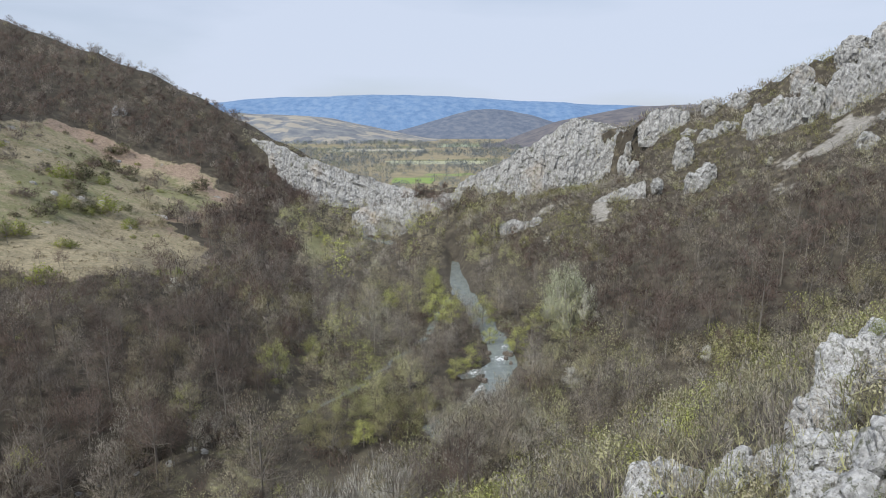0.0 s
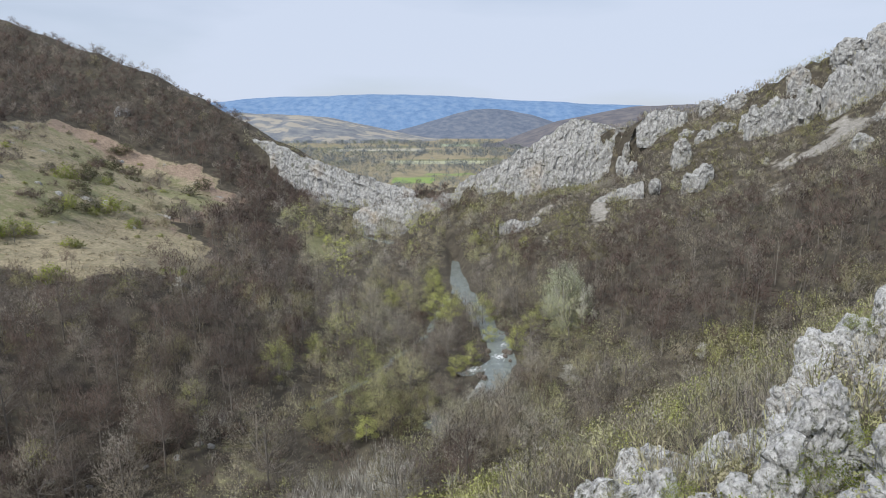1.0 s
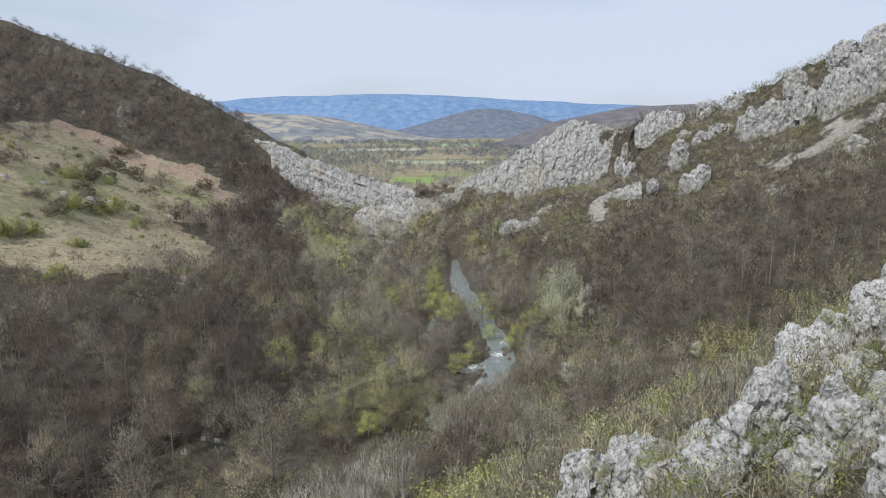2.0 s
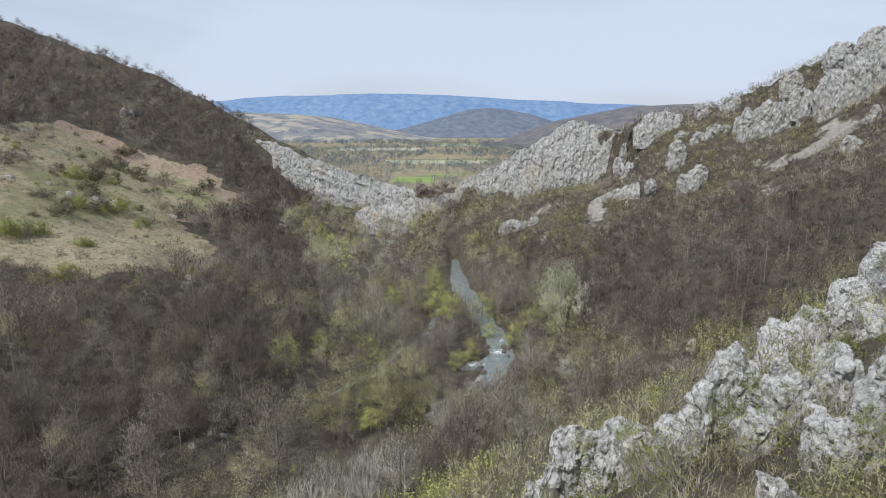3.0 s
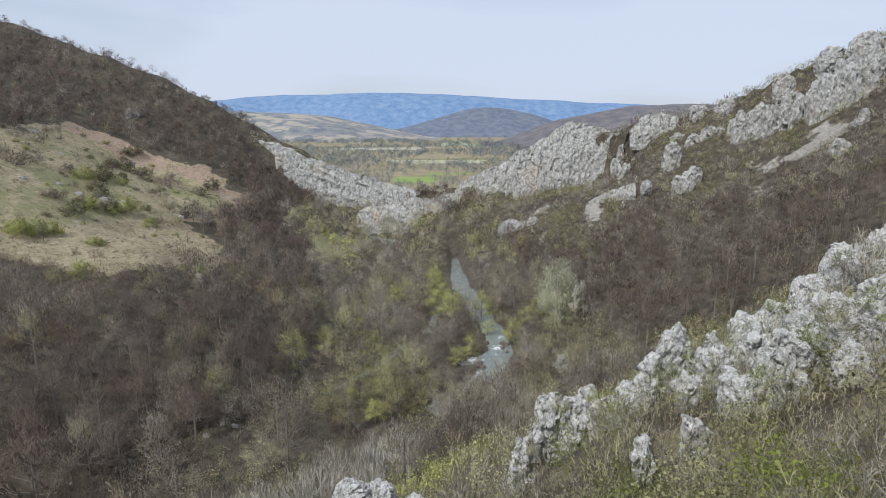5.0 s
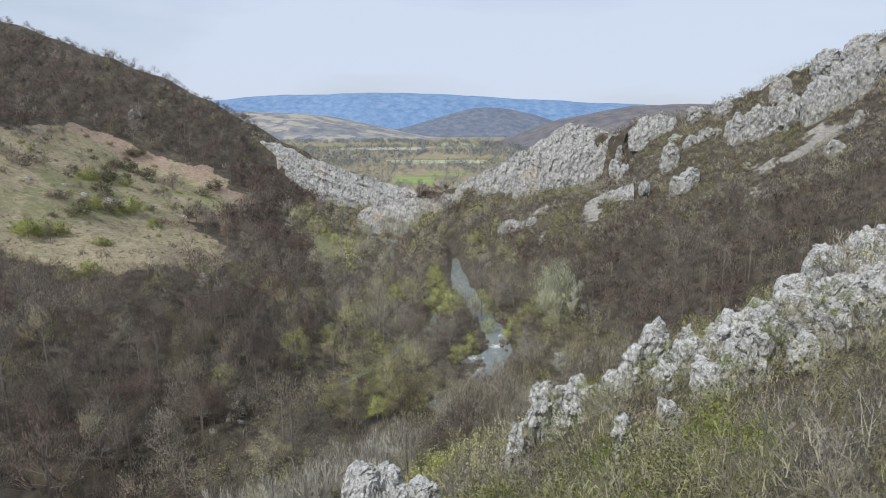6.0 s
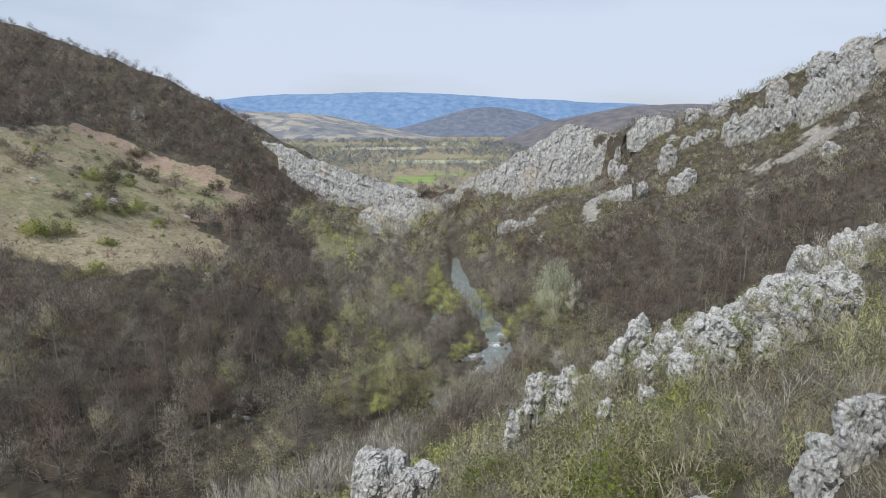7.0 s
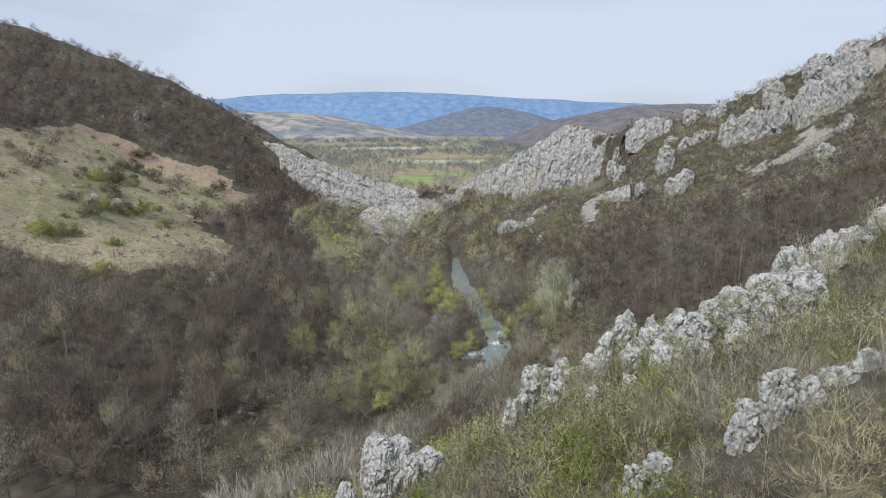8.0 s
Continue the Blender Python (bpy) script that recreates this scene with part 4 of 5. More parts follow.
def stand(x, y, scale, rng, sink=0.15, wide=1.0):
    z = float(ground_at(x, y))
    return Matrix.LocRotScale((x, y, z - sink), Euler((0, 0, rng.uniform(0, 6.28))), (scale * wide, scale * wide, scale))


def put_copies(master, spots):
    """Copies of a plant at the poses given, the first being the master's own."""
    for m in spots[1:]:
        other = copy_thing(master, m)
        other.matrix_basis = m
    return master


def woodland(name, templates, x, y, scales, mats, label, category, rng, sink=0.2, deep=0.0):
    """A wood as stuff: every template's copies joined, one mesh for each material."""
    z = ground_at(x, y) - sink
    which = rng.integers(0, len(templates), len(x))
    turn = rng.uniform(0, 2 * math.pi, len(x))
    tone = np.clip(0.47 - deep + 0.26 * bumps(x / 22, y / 22, 0, 77) + rng.normal(0, 0.26, len(x)), 0.01, 0.99)
    for layer, mat in enumerate(mats):
        vs, fs, ts, ns, base = [], [], [], [], 0
        for k, tpl in enumerate(templates):
            if tpl[layer] is None:
                continue
            me = np.nonzero(which == k)[0]
            v, f = tpl[layer][:2]
            c, s = np.cos(turn[me])[:, None], np.sin(turn[me])[:, None]
            sc = scales[me][:, None]
            vx, vy = v[None, :, 0] * c - v[None, :, 1] * s, v[None, :, 0] * s + v[None, :, 1] * c
            p = np.stack([vx * sc + x[me][:, None], vy * sc + y[me][:, None], v[None, :, 2] * sc + z[me][:, None]], -1)
            vs.append(p.reshape(-1, 3))
            fs.append((f[None] + (base + np.arange(len(me)) * len(v))[:, None, None]).reshape(-1, 3))
            if len(tpl[layer]) > 2:
                n = tpl[layer][2]
                ns.append(np.stack([n[None, :, 0] * c - n[None, :, 1] * s, n[None, :, 0] * s + n[None, :, 1] * c, np.repeat(n[None, :, 2], len(me), 0)], -1).reshape(-1, 3))
            ts.append(np.repeat(tone[me], len(v)))
            base += len(me) * len(v)
        if vs:
            ob = link_mesh(name, np.concatenate(vs), np.concatenate(fs), mat, bool(ns), np.concatenate(ts), normals=np.concatenate(ns) if ns else None)
            tagged(ob, label[layer], category, kind="stuff")


# ---- woods, trees and shrubs, place by place ----
def spread_points(x0, x1, y0, y1, gap, seed):
    rng = np.random.default_rng(seed)
    x, y = np.meshgrid(np.arange(x0, x1, gap), np.arange(y0, y1, gap))
    x, y = x + rng.uniform(-0.48, 0.48, x.shape) * gap, y + rng.uniform(-0.48, 0.48, x.shape) * gap
    return x.ravel(), y.ravel()


def lower_line(x):
    """The foot of the wood on the slope under the crags."""
    return np.interp(x, (30, 50, 60, 85, 112, 200), (175, 160, 150, 138, 146, 150))


def wooded(x, y):
    """1 where the bare brown woods stand."""
    z = ground_height(x, y)
    left = (x < 5) & (y < left_crest(x) + 6 + 30 * smooth(-120, -160, x)) & (z > 3.2 + 11 * smooth(290, 330, y)) & (y > 60) & ((y > 84) | (x < -45))
    margin = meadow_weight(x, y) > 0.5
    wall = (x > -152) & (x < 0) & (y > 436 + 0.06 * np.abs(x + 70))
    right = (x > 34) & (y > lower_line(x)) & (y < upper_line(x) + 6 * bumps(x / 11, y / 11, 0, 91)) & (z > 3)
    away = np.maximum(np.hypot(x + 0.7, y + 12), 1)
    open_edge = (meadow_weight(x + 24 * (x + 0.7) / away, y + 24 * (y + 12) / away) > 0.5) & (y < 175)
    cleared = mound(x, y, -62, 97, 5, 4) > 0.5
    return (left & ~margin & ~wall & ~open_edge & ~cleared) | right


def in_sight(x, y):
    """The fan of the valley that opens from the spur; woods outside it stay unbuilt."""
    return np.abs(x) < 0.76 * (y + 27) + 14


def nearest_stretch(x, y):
    """The stretch of slope and flat whose trees are things of their own."""
    return (y < 152) & (y > 86) & (x > -92) & (x < 25)


FINE = [broom(300 + k, 12 + 0.9 * k, 3.4 + 0.3 * k, 13, 0.32, 0.16, 1600, 0.7, 0.055, sides=4, fan=0.24, knobbly=0.1) for k in range(4)]
MIDDLE = [broom(320 + k, 10.5 + 1.1 * k, 3.1 + 0.35 * k, 10, 0.34, 0.16, 800, 0.7, 0.095, fan=0.26, knobbly=0.1) for k in range(6)]
FAR = [broom(340 + k, 10 + 0.9 * k, 2.9 + 0.3 * k, 8, 0.42, 0.16, 500, 0.7, 0.135, limbs=False, fan=0.27, knobbly=0.1) for k in range(6)]
DISTANT = [broom(360 + k, 8 + 1.0 * k, 3.2 + 0.4 * k, 7, 0.2, 0.18, 280, 0.9, 0.27, limbs=False, fan=0.28, knobbly=0.1) for k in range(6)]

rng = np.random.default_rng(11)
x, y = spread_points(-460, 330, 60, 560, 6.0, 12)
keep = wooded(x, y) & in_sight(x, y)
x, y = x[keep], y[keep]
far_off = np.hypot(x, y + 10)
keep = rng.uniform(size=len(x)) < np.interp(far_off, (150, 300, 450), (1.0, 0.92, 0.85))
x, y, far_off = x[keep], y[keep], far_off[keep]
near = nearest_stretch(x, y)
size = np.clip(rng.normal(1.0, 0.24, len(x)), 0.5, 1.5) * np.interp(ground_height(x, y), (20, 90), (1.0, 0.82)) * np.where(x < 5, np.interp(y - left_crest(x), (-25, -3), (1.0, 0.72)), 1.0)
group_rest = [(~near & (far_off < 185), MIDDLE), (~near & (far_off >= 185) & (far_off < 310), FAR), (~near & (far_off >= 310), DISTANT)]
for mask, tpl in group_rest:
    woodland("woodland", tpl, x[mask], y[mask], size[mask], (BARK, BROWN_TWIGS), ("trunks of a dense bare deciduous wood", "bare brown crowns of a dense deciduous wood in spring"), "woods", rng, deep=0.16 if tpl is DISTANT else 0.06)

brown_spots = [[] for _ in FINE]
for a, b, s in list(zip(x[near], y[near], size[near]))[:300]:
    k = int(rng.integers(0, len(FINE)))
    brown_spots[k].append(stand(a, b, s, rng))
for tpl, spots in zip(FINE, brown_spots):
    put_copies(plant("bare_tree", tpl[:2], (BARK, BROWN_TWIGS), "slender bare brown deciduous tree on the valley slope", "tree", "bare trees by the river", spots[0]), spots)

# trees that stand out on the valley floor: x, y and scale
willow_places = [(-5, 258, 1.15), (-4, 247, 0.95), (-3.8, 237, 1.15), (2.8, 207, 1.4), (-3, 211, 1.15), (14.5, 209, 1.2), (15.5, 190, 0.8), (-21.7, 227, 0.85), (-16, 229, 1.05),
                 (3.6, 163, 0.9), (8.3, 169, 0.8), (-45, 151, 1.1), (30.6, 197, 1.05), (23.5, 181, 0.95), (-57, 318, 0.8), (-66, 334, 0.8), (-73, 343, 0.8), (-82, 345, 0.7), (-18, 124, 0.9), (-38, 165, 1.0), (-58, 125, 0.8), (-77, 100, 0.75), (17, 306, 1.0), (-40, 372, 0.9), (-20, 366, 1.0), (36, 205, 0.8), (-1, 222, 1.0), (40, 287, 0.8)]
olive_places = [(-15.7, 135, 1.2), (-23.4, 134, 1.05), (-12, 126, 1.25), (-8, 130, 1.15), (-24, 120, 1.0), (-30, 128, 0.9), (-4, 137, 0.9)]
tan_places = [(-34.7, 153.6, 1.2), (-9, 150, 1.15), (26, 151, 1.05), (16, 144, 0.9), (-14, 143, 1.0), (21, 214, 1.0), (43, 251, 0.9), (-3.6, 309, 1.1), (16.3, 295, 1.0), (31.7, 164, 0.95), (30, 283, 0.9), (-2, 336, 0.8), (6, 344, 0.8), (30, 240, 0.9), (-8.8, 161, 0.9)]
grey_places = [(-13.7, 182, 1.1), (25, 155, 0.95), (-29, 194, 1.1), (-50, 118, 1.0), (-62, 112, 1.1), (26, 225, 0.9), (-45, 179, 1.05), (-68, 120, 0.9), (-22, 205, 0.9), (-39, 218, 1.05), (39.7, 245, 1.0), (-29, 293, 1.0), (2, 340, 0.8)]
KEY_SPOTS = [(a, b) for a, b, _ in willow_places + olive_places + tan_places + grey_places] + [(40.6, 193), (46.5, 189.5)]


def apart(x, y):
    """1 where no tree that stands out is crowded or hidden by its neighbours."""
    ok = np.ones(len(x), bool)
    for a, b in KEY_SPOTS:
        far = math.hypot(a, b + 12)
        ok &= (np.hypot(x - a, y - b) > 4.5) & (np.hypot(x - a + 8 * a / far, y - b + 8 * (b + 12) / far) > 4.5)
    return ok


# mixed growth of the valley floor
x, y = spread_points(-115, 75, 80, 432, 8.6, 21)
z = ground_height(x, y)
keep = (z < 5.5 + 20 * smooth(290, 330, y)) & (x < 30 + 40 * smooth(330, 250, y)) & (river_distance(x, y) > np.where(x < -9, 0.35, np.where(y < 140, 0.8, np.where(y > 240, 2.0, 1.8)))) & ~wooded(x, y) & (y < 425 + 0.2 * x)
keep &= (mound(x, y, 44, 180, 8, 9) < 0.6) & (mound(x, y, -66, 330, 9, 24) < 0.5)
keep &= apart(x, y)
x, y = x[keep], y[keep]
size = np.clip(rng.normal(1.12, 0.28, len(x)), 0.5, 1.75)
kind = 0.56 + 0.15 * bumps(x / 20, y / 20, 0, 23) + rng.normal(0, 0.25, len(x))
GREY = [broom(380 + k, 9 + 1.2 * k, 3.8 + 0.4 * k, 15, 0.12, 0.16, 1500, 0.55, 0.066, low=0.0, fan=0.22, knobbly=0.2, upright=0.15) for k in range(4)]
BUDDING = [broom(400 + k, 8 + 1.2 * k, 3.6 + 0.4 * k, 13, 0.10, 0.15, 380, 0.6, 0.065, 900, 0.18, low=0.0, fan=0.19, knobbly=0.2, upright=0.15) for k in range(4)]
FAR_BUDDING = [broom(410 + k, 9 + 1.2 * k, 4.0, 8, 0.1, 0.16, 90, 0.9, 0.15, 250, 0.36, low=0.0, limbs=False, fan=0.24) for k in range(3)]
sets = [((kind < 0.30), GREY, (BARK, BROWN_TWIGS), ("dark trunks on the valley floor", "bare brown crowns on the valley floor")),
        ((kind >= 0.30) & (kind < 0.52), GREY, (BARK, GREY_TWIGS), ("trunks on the valley floor", "bare grey crowns on the valley floor")),
        ((kind >= 0.52) & (kind < 0.72), GREY, (BARK, TAN_BUDS), ("trunks on the valley floor", "tan budding crowns on the valley floor")),
        ((kind >= 0.72) & (kind < 0.92), BUDDING, (BARK, OLIVE_TWIGS, TAN_BUDS), ("trunks on the valley floor", "olive twigs of budding trees", "olive buds of trees coming into leaf")),
        ((kind >= 0.92), BUDDING, (BARK, OLIVE_TWIGS, SPRING_LEAVES), ("trunks on the valley floor", "olive twigs of trees in young leaf", "yellow-green young leaves of riverside trees"))]
for mask, tpl, mats, label in sets:
    m = mask & (y < 255)
    woodland("riverside_wood", tpl, x[m], y[m], size[m], mats, label, "woods", rng)
    m = mask & (y >= 255)
    woodland("riverside_wood", FAR if len(mats) < 3 else FAR_BUDDING, x[m], y[m], size[m], mats, label, "woods", rng)

# round-crowned trees that stand out on the valley floor
ROUND = [broom(430 + k, 11, 4.8, 20, 0.12, 0.2, 2300, 0.6, 0.07, sides=4, low=0.0, fan=0.2, knobbly=0.2) for k in range(2)]
for mat, label, places in (
        (TAN_BUDS, "round tan-grey tree in bud by the river", tan_places),
        (GREY_TWIGS, "round bare grey tree by the river", grey_places)):
    sp = [stand(a, b, s, rng) for a, b, s in places]
    for k in range(2):
        put_copies(plant("round_tree", ROUND[k][:2], (BARK, mat), label, "tree", "round trees by the river", sp[k]), sp[k::2])

# willows and alders in fresh leaf
WILLOW = [broom(420 + k, 9 + k, 3.6 + 0.3 * k, 13, 0.12, 0.17, 420, 1.0, 0.05, 3300, 0.16, 4, fan=0.18, low=0.0) for k in range(3)]
spots = [[] for _ in WILLOW]
for k, (a, b, s) in enumerate(willow_places):
    spots[k % 3].append(stand(a, b, s, rng))
for k, (tpl, sp) in enumerate(zip(WILLOW, spots)):
    put_copies(plant("willow_tree", tpl, (BARK, OLIVE_TWIGS, SPRING_LEAVES), "yellow-green willow coming into leaf by the river", "tree", "willows by the river", sp[0]), sp)

sp = [stand(a, b, s, rng) for a, b, s in olive_places]
put_copies(plant("willow_tree", WILLOW[1], (BARK, OLIVE_TWIGS, OLIVE_TWIGS), "olive willow in bud at the foot of the spur", "tree", "willows by the river", sp[0]), sp)

# the great white poplar and its neighbour
GIANT = broom(440, 23, 7.0, 30, 0.13, 0.42, 3000, 1.5, 0.09, 11000, 0.28, 5, fan=0.15, low=0.02)
plant("white_poplar", GIANT, (PALE_BARK, PALE_TWIGS, SILVER_LEAVES), "tall broad silver-green poplar in a clearing", "tree", "", stand(40.6, 193, 1.12, rng))
SLIM = broom(441, 19, 4.2, 20, 0.10, 0.3, 2600, 1.4, 0.09, 1500, 0.32, 5, fan=0.17, low=0.0)
plant("white_poplar", SLIM, (PALE_BARK, PALE_TWIGS, SILVER_LEAVES), "slim pale poplar beside the silver-green one", "tree", "", stand(46.8, 189.5, 1.0, rng))

# pale bare poplars at the foot of the spur
PALE = [broom(450 + k, 12 + k, 4.0, 16, 0.08, 0.36, 420, 1.8, 0.085, sides=4, fan=0.13, low=0.12, upright=0.7) for k in range(3)]
spots = [[] for _ in PALE]
for k in range(36):
    t = k / 35
    spots[k % 3].append(stand(-7 - 35 * t + rng.normal(0, 1.8), 96 - 23 * t + rng.normal(0, 2.8), rng.uniform(0.75, 1.1), rng))
for tpl, sp in zip(PALE, spots):
    put_copies(plant("pale_poplar", tpl[:2], (PALE_BARK, PALE_TWIGS), "bare pale-grey poplar with upswept branches", "tree", "pale poplars below the spur", sp[0]), sp)

# grey alders along the near bank
spots = [[] for _ in FINE]
for k in range(44):
    a, b = 11 + rng.normal(0, 7), 124 + rng.normal(0, 7)
    if river_distance(np.array(a), np.array(b)) > 1.1:
        spots[k % 4].append(stand(a, b, rng.uniform(0.75, 1.05), rng))
for tpl, sp in zip(FINE, spots):
    put_copies(plant("grey_alder", tpl[:2], (BARK, GREY_TWIGS), "bare grey alder with a dark trunk at the bank", "tree", "alders at the bank", sp[0]), sp)

# blossom
BLOOM = [tree_arrays(460 + k, 5.5, 2.0, 8, 0.15, 0.08, 1.2, 260, 1.0, 0.035, 1700, 0.2, 4) for k in range(2)]
spots = [stand(a, b, s, rng) for a, b, s in ((34, 149, 1.15), (68, 145, 0.9), (25.4, 62, 0.62), (2, 99, 0.95), (50, 282, 0.8), (138, 255, 0.8), (-82, 176, 0.8), (42, 84, 0.6), (57, 100, 0.5))]
put_copies(plant("blossom_tree", BLOOM[0], (BARK, PALE_TWIGS, BLOSSOM), "small wild fruit tree in white blossom", "tree", "blossoming trees", spots[0]), spots)

# undergrowth of the nearer woods
UNDER = [tree_arrays(600 + k, 3.6, 2.4, 1, 0.03, 0.05, 0.9, 110, 0.75, 0.13, cloud=1.0) for k in range(4)]
x, y = spread_points(-200, 140, 84, 235, 4.6, 35)
floor_growth = (ground_height(x, y) < 6) & (x > -110) & (x < 60) & (river_distance(x, y) > np.where(x < -9, 0.6, np.where(y < 140, 0.9, 1.3)))
thin_edge = (x < -40) & (y > 96) & (y < 175) & (meadow_weight(x, y) < 0.5)
keep = ((wooded(x, y) & (x < 5)) | floor_growth | thin_edge) & in_sight(x, y) & (np.hypot(x, y) < 260)
x, y = x[keep], y[keep]
kind = 0.5 + 0.12 * (ground_height(x, y) < 6) + 0.4 * bumps(x / 15, y / 15, 0, 36) + rng.normal(0, 0.15, len(x))
size = np.clip(rng.normal(0.95, 0.3, len(x)), 0.4, 1.7)
for mat, mask, label in ((BROWN_TWIGS, kind < 0.74, "bare brown undergrowth"), (GREY_TWIGS, (kind >= 0.74) & (kind < 0.9), "grey undergrowth"), (OLIVE_TWIGS, kind >= 0.9, "greening undergrowth")):
    woodland("undergrowth", UNDER, x[mask], y[mask], size[mask], (BARK, mat), ("stems of woodland undergrowth", label + " below the trees of the wood"), "scrub", rng, 0.1)

# scrub on the slope below the spur
x, y = spread_points(-30, 135, 18, 186, 3.9, 31)
x4, y4 = spread_points(2, 52, 18, 66, 3.9, 37)
x5, y5 = spread_points(24, 112, 120, 182, 4.6, 38)
x, y = np.concatenate([x, x4, x5]), np.concatenate([y, y4, y5])
z = ground_height(x, y)
keep = (z > 2.2) & (y < lower_line(x) + 14) & (y > 19 + 0.45 * x) & ~((x < 5) & (z < 6)) & (x > -24) & in_sight(x, y)
x, y = x[keep], y[keep]
size = np.clip(rng.normal(1.1, 0.34, len(x)), 0.4, 1.9) * np.interp(y, (100, 135), (1.0, 1.25))
kind = 0.5 + 0.5 * bumps(x / 9, y / 9, 0, 33) + rng.normal(0, 0.2, len(x))
BUSH = [broom(470 + k, 3.4, 2.0, 7, 0.03, 0.05, 230, 0.42, 0.085, limbs=False, foot=0.4, fan=0.28, knobbly=0.25) for k in range(4)]
GREEN_BUSH = [broom(480 + k, 3.2, 2.0, 7, 0.03, 0.05, 70, 0.8, 0.08, 210, 0.18, limbs=False, foot=0.4, fan=0.24) for k in range(4)]
NEAR_BUSH = [broom(474 + k, 3.4, 2.0, 9, 0.03, 0.09, 110, 0.65, 0.05, forked=True, foot=0.5) for k in range(3)]
NEAR_GREEN = [broom(484 + k, 3.2, 2.0, 10, 0.03, 0.09, 55, 0.6, 0.04, 520, 0.12, forked=True, foot=0.5) for k in range(3)]
for mask, fine, tpl, mats, label in [
        (kind < 0.34, NEAR_BUSH, BUSH, (BARK, GREY_TWIGS), ("stems of bare scrub", "bare grey-brown scrub on the slope")),
        ((kind >= 0.34) & (kind < 0.52), NEAR_BUSH, BUSH, (BARK, TAN_BUDS), ("stems of budding scrub", "tan budding scrub on the slope")),
        ((kind >= 0.52) & (kind < 0.84), NEAR_GREEN, GREEN_BUSH, (BARK, OLIVE_TWIGS, TAN_BUDS), ("stems of scrub", "olive scrub twigs", "olive budding scrub on the slope")),
        (kind >= 0.84, NEAR_GREEN, GREEN_BUSH, (BARK, OLIVE_TWIGS, SPRING_LEAVES), ("stems of scrub", "scrub twigs", "yellow-green scrub in young leaf"))]:
    for m, t in ((mask & (y < 64), fine), (mask & (y >= 64), tpl)):
        woodland("scrub", t, x[m], y[m], size[m], mats, label, "scrub", rng, 0.1)

# low scrub where the wood thins out towards the meadow
x, y = spread_points(-190, -60, 96, 178, 3.0, 39)
keep = (meadow_weight(x, y) < 0.5) & (meadow_weight(x + 20 * (x + 0.7) / np.hypot(x, y), y + 20 * (y + 12) / np.hypot(x, y)) > 0.5) & in_sight(x, y)
x, y = x[keep], y[keep]
kind = 0.5 + 0.3 * bumps(x / 9, y / 9, 0, 34) + rng.normal(0, 0.25, len(x))
for mat, m, label in ((BROWN_TWIGS, kind < 0.62, "bare brown scrub at the meadow edge"), (GREY_TWIGS, (kind >= 0.62) & (kind < 0.86), "grey scrub at the meadow edge"), (OLIVE_TWIGS, kind >= 0.86, "olive scrub at the meadow edge")):
    woodland("edge_scrub", BUSH, x[m], y[m], rng.uniform(0.7, 1.5, m.sum()), (BARK, mat), ("stems of scrub at the meadow edge", label), "scrub", rng, 0.1)

# scrub between the crags and on the crests
x, y = spread_points(10, 330, 150, 400, 2.9, 41)
keep = (y > upper_line(x) - 4) & (y < right_crest(x) + 3) & (ground_height(x, y) > 5) & in_sight(x, y) & (scree_weight(x, y) < 0.45) & (bumps(x / 13, y / 13, 0, 43) > -0.85)
x2, y2 = spread_points(-150, -20, 458, 472, 3.6, 42)
x3, y3 = spread_points(-150, 30, 400, 436, 5.5, 44)
ok3 = (ground_height(x3, y3) > 3)
x, y = np.concatenate([x[keep], x2, x3[ok3]]), np.concatenate([y[keep], y2, y3[ok3]])
size = np.clip(rng.normal(1.0, 0.3, len(x)), 0.4, 1.8)
size = size * (1.05 + 0.15 * smooth(-14, -2, y - right_crest(x)) * (x > 100))
kind = 0.5 + 0.5 * bumps(x / 20, y / 20, 0, 45) + rng.normal(0, 0.15, len(x))
LOW = [broom(490 + k, 3.2, 2.1, 6, 0.03, 0.06, 84, 0.65, 0.2, limbs=False, foot=0.4, fan=0.26) for k in range(4)]
LOW_GREEN = [broom(495 + k, 3.0, 2.0, 5, 0.03, 0.06, 26, 0.7, 0.2, 52, 0.28, limbs=False, foot=0.4, fan=0.26) for k in range(4)]
for mask, tpl, mats, label in ((kind < 0.26, LOW, (BARK, BROWN_TWIGS), "brown"), ((kind >= 0.26) & (kind < 0.64), LOW, (BARK, GREY_TWIGS), "grey"), (kind >= 0.64, LOW_GREEN, (BARK, OLIVE_TWIGS, OLIVE_TWIGS), "olive")):
    woodland("hill_scrub", tpl, x[mask], y[mask], size[mask], mats, ("stems of scrub between crags", label + " twigs of scrub between the crags", label + " budding scrub between the crags"), "scrub", rng, 0.1)

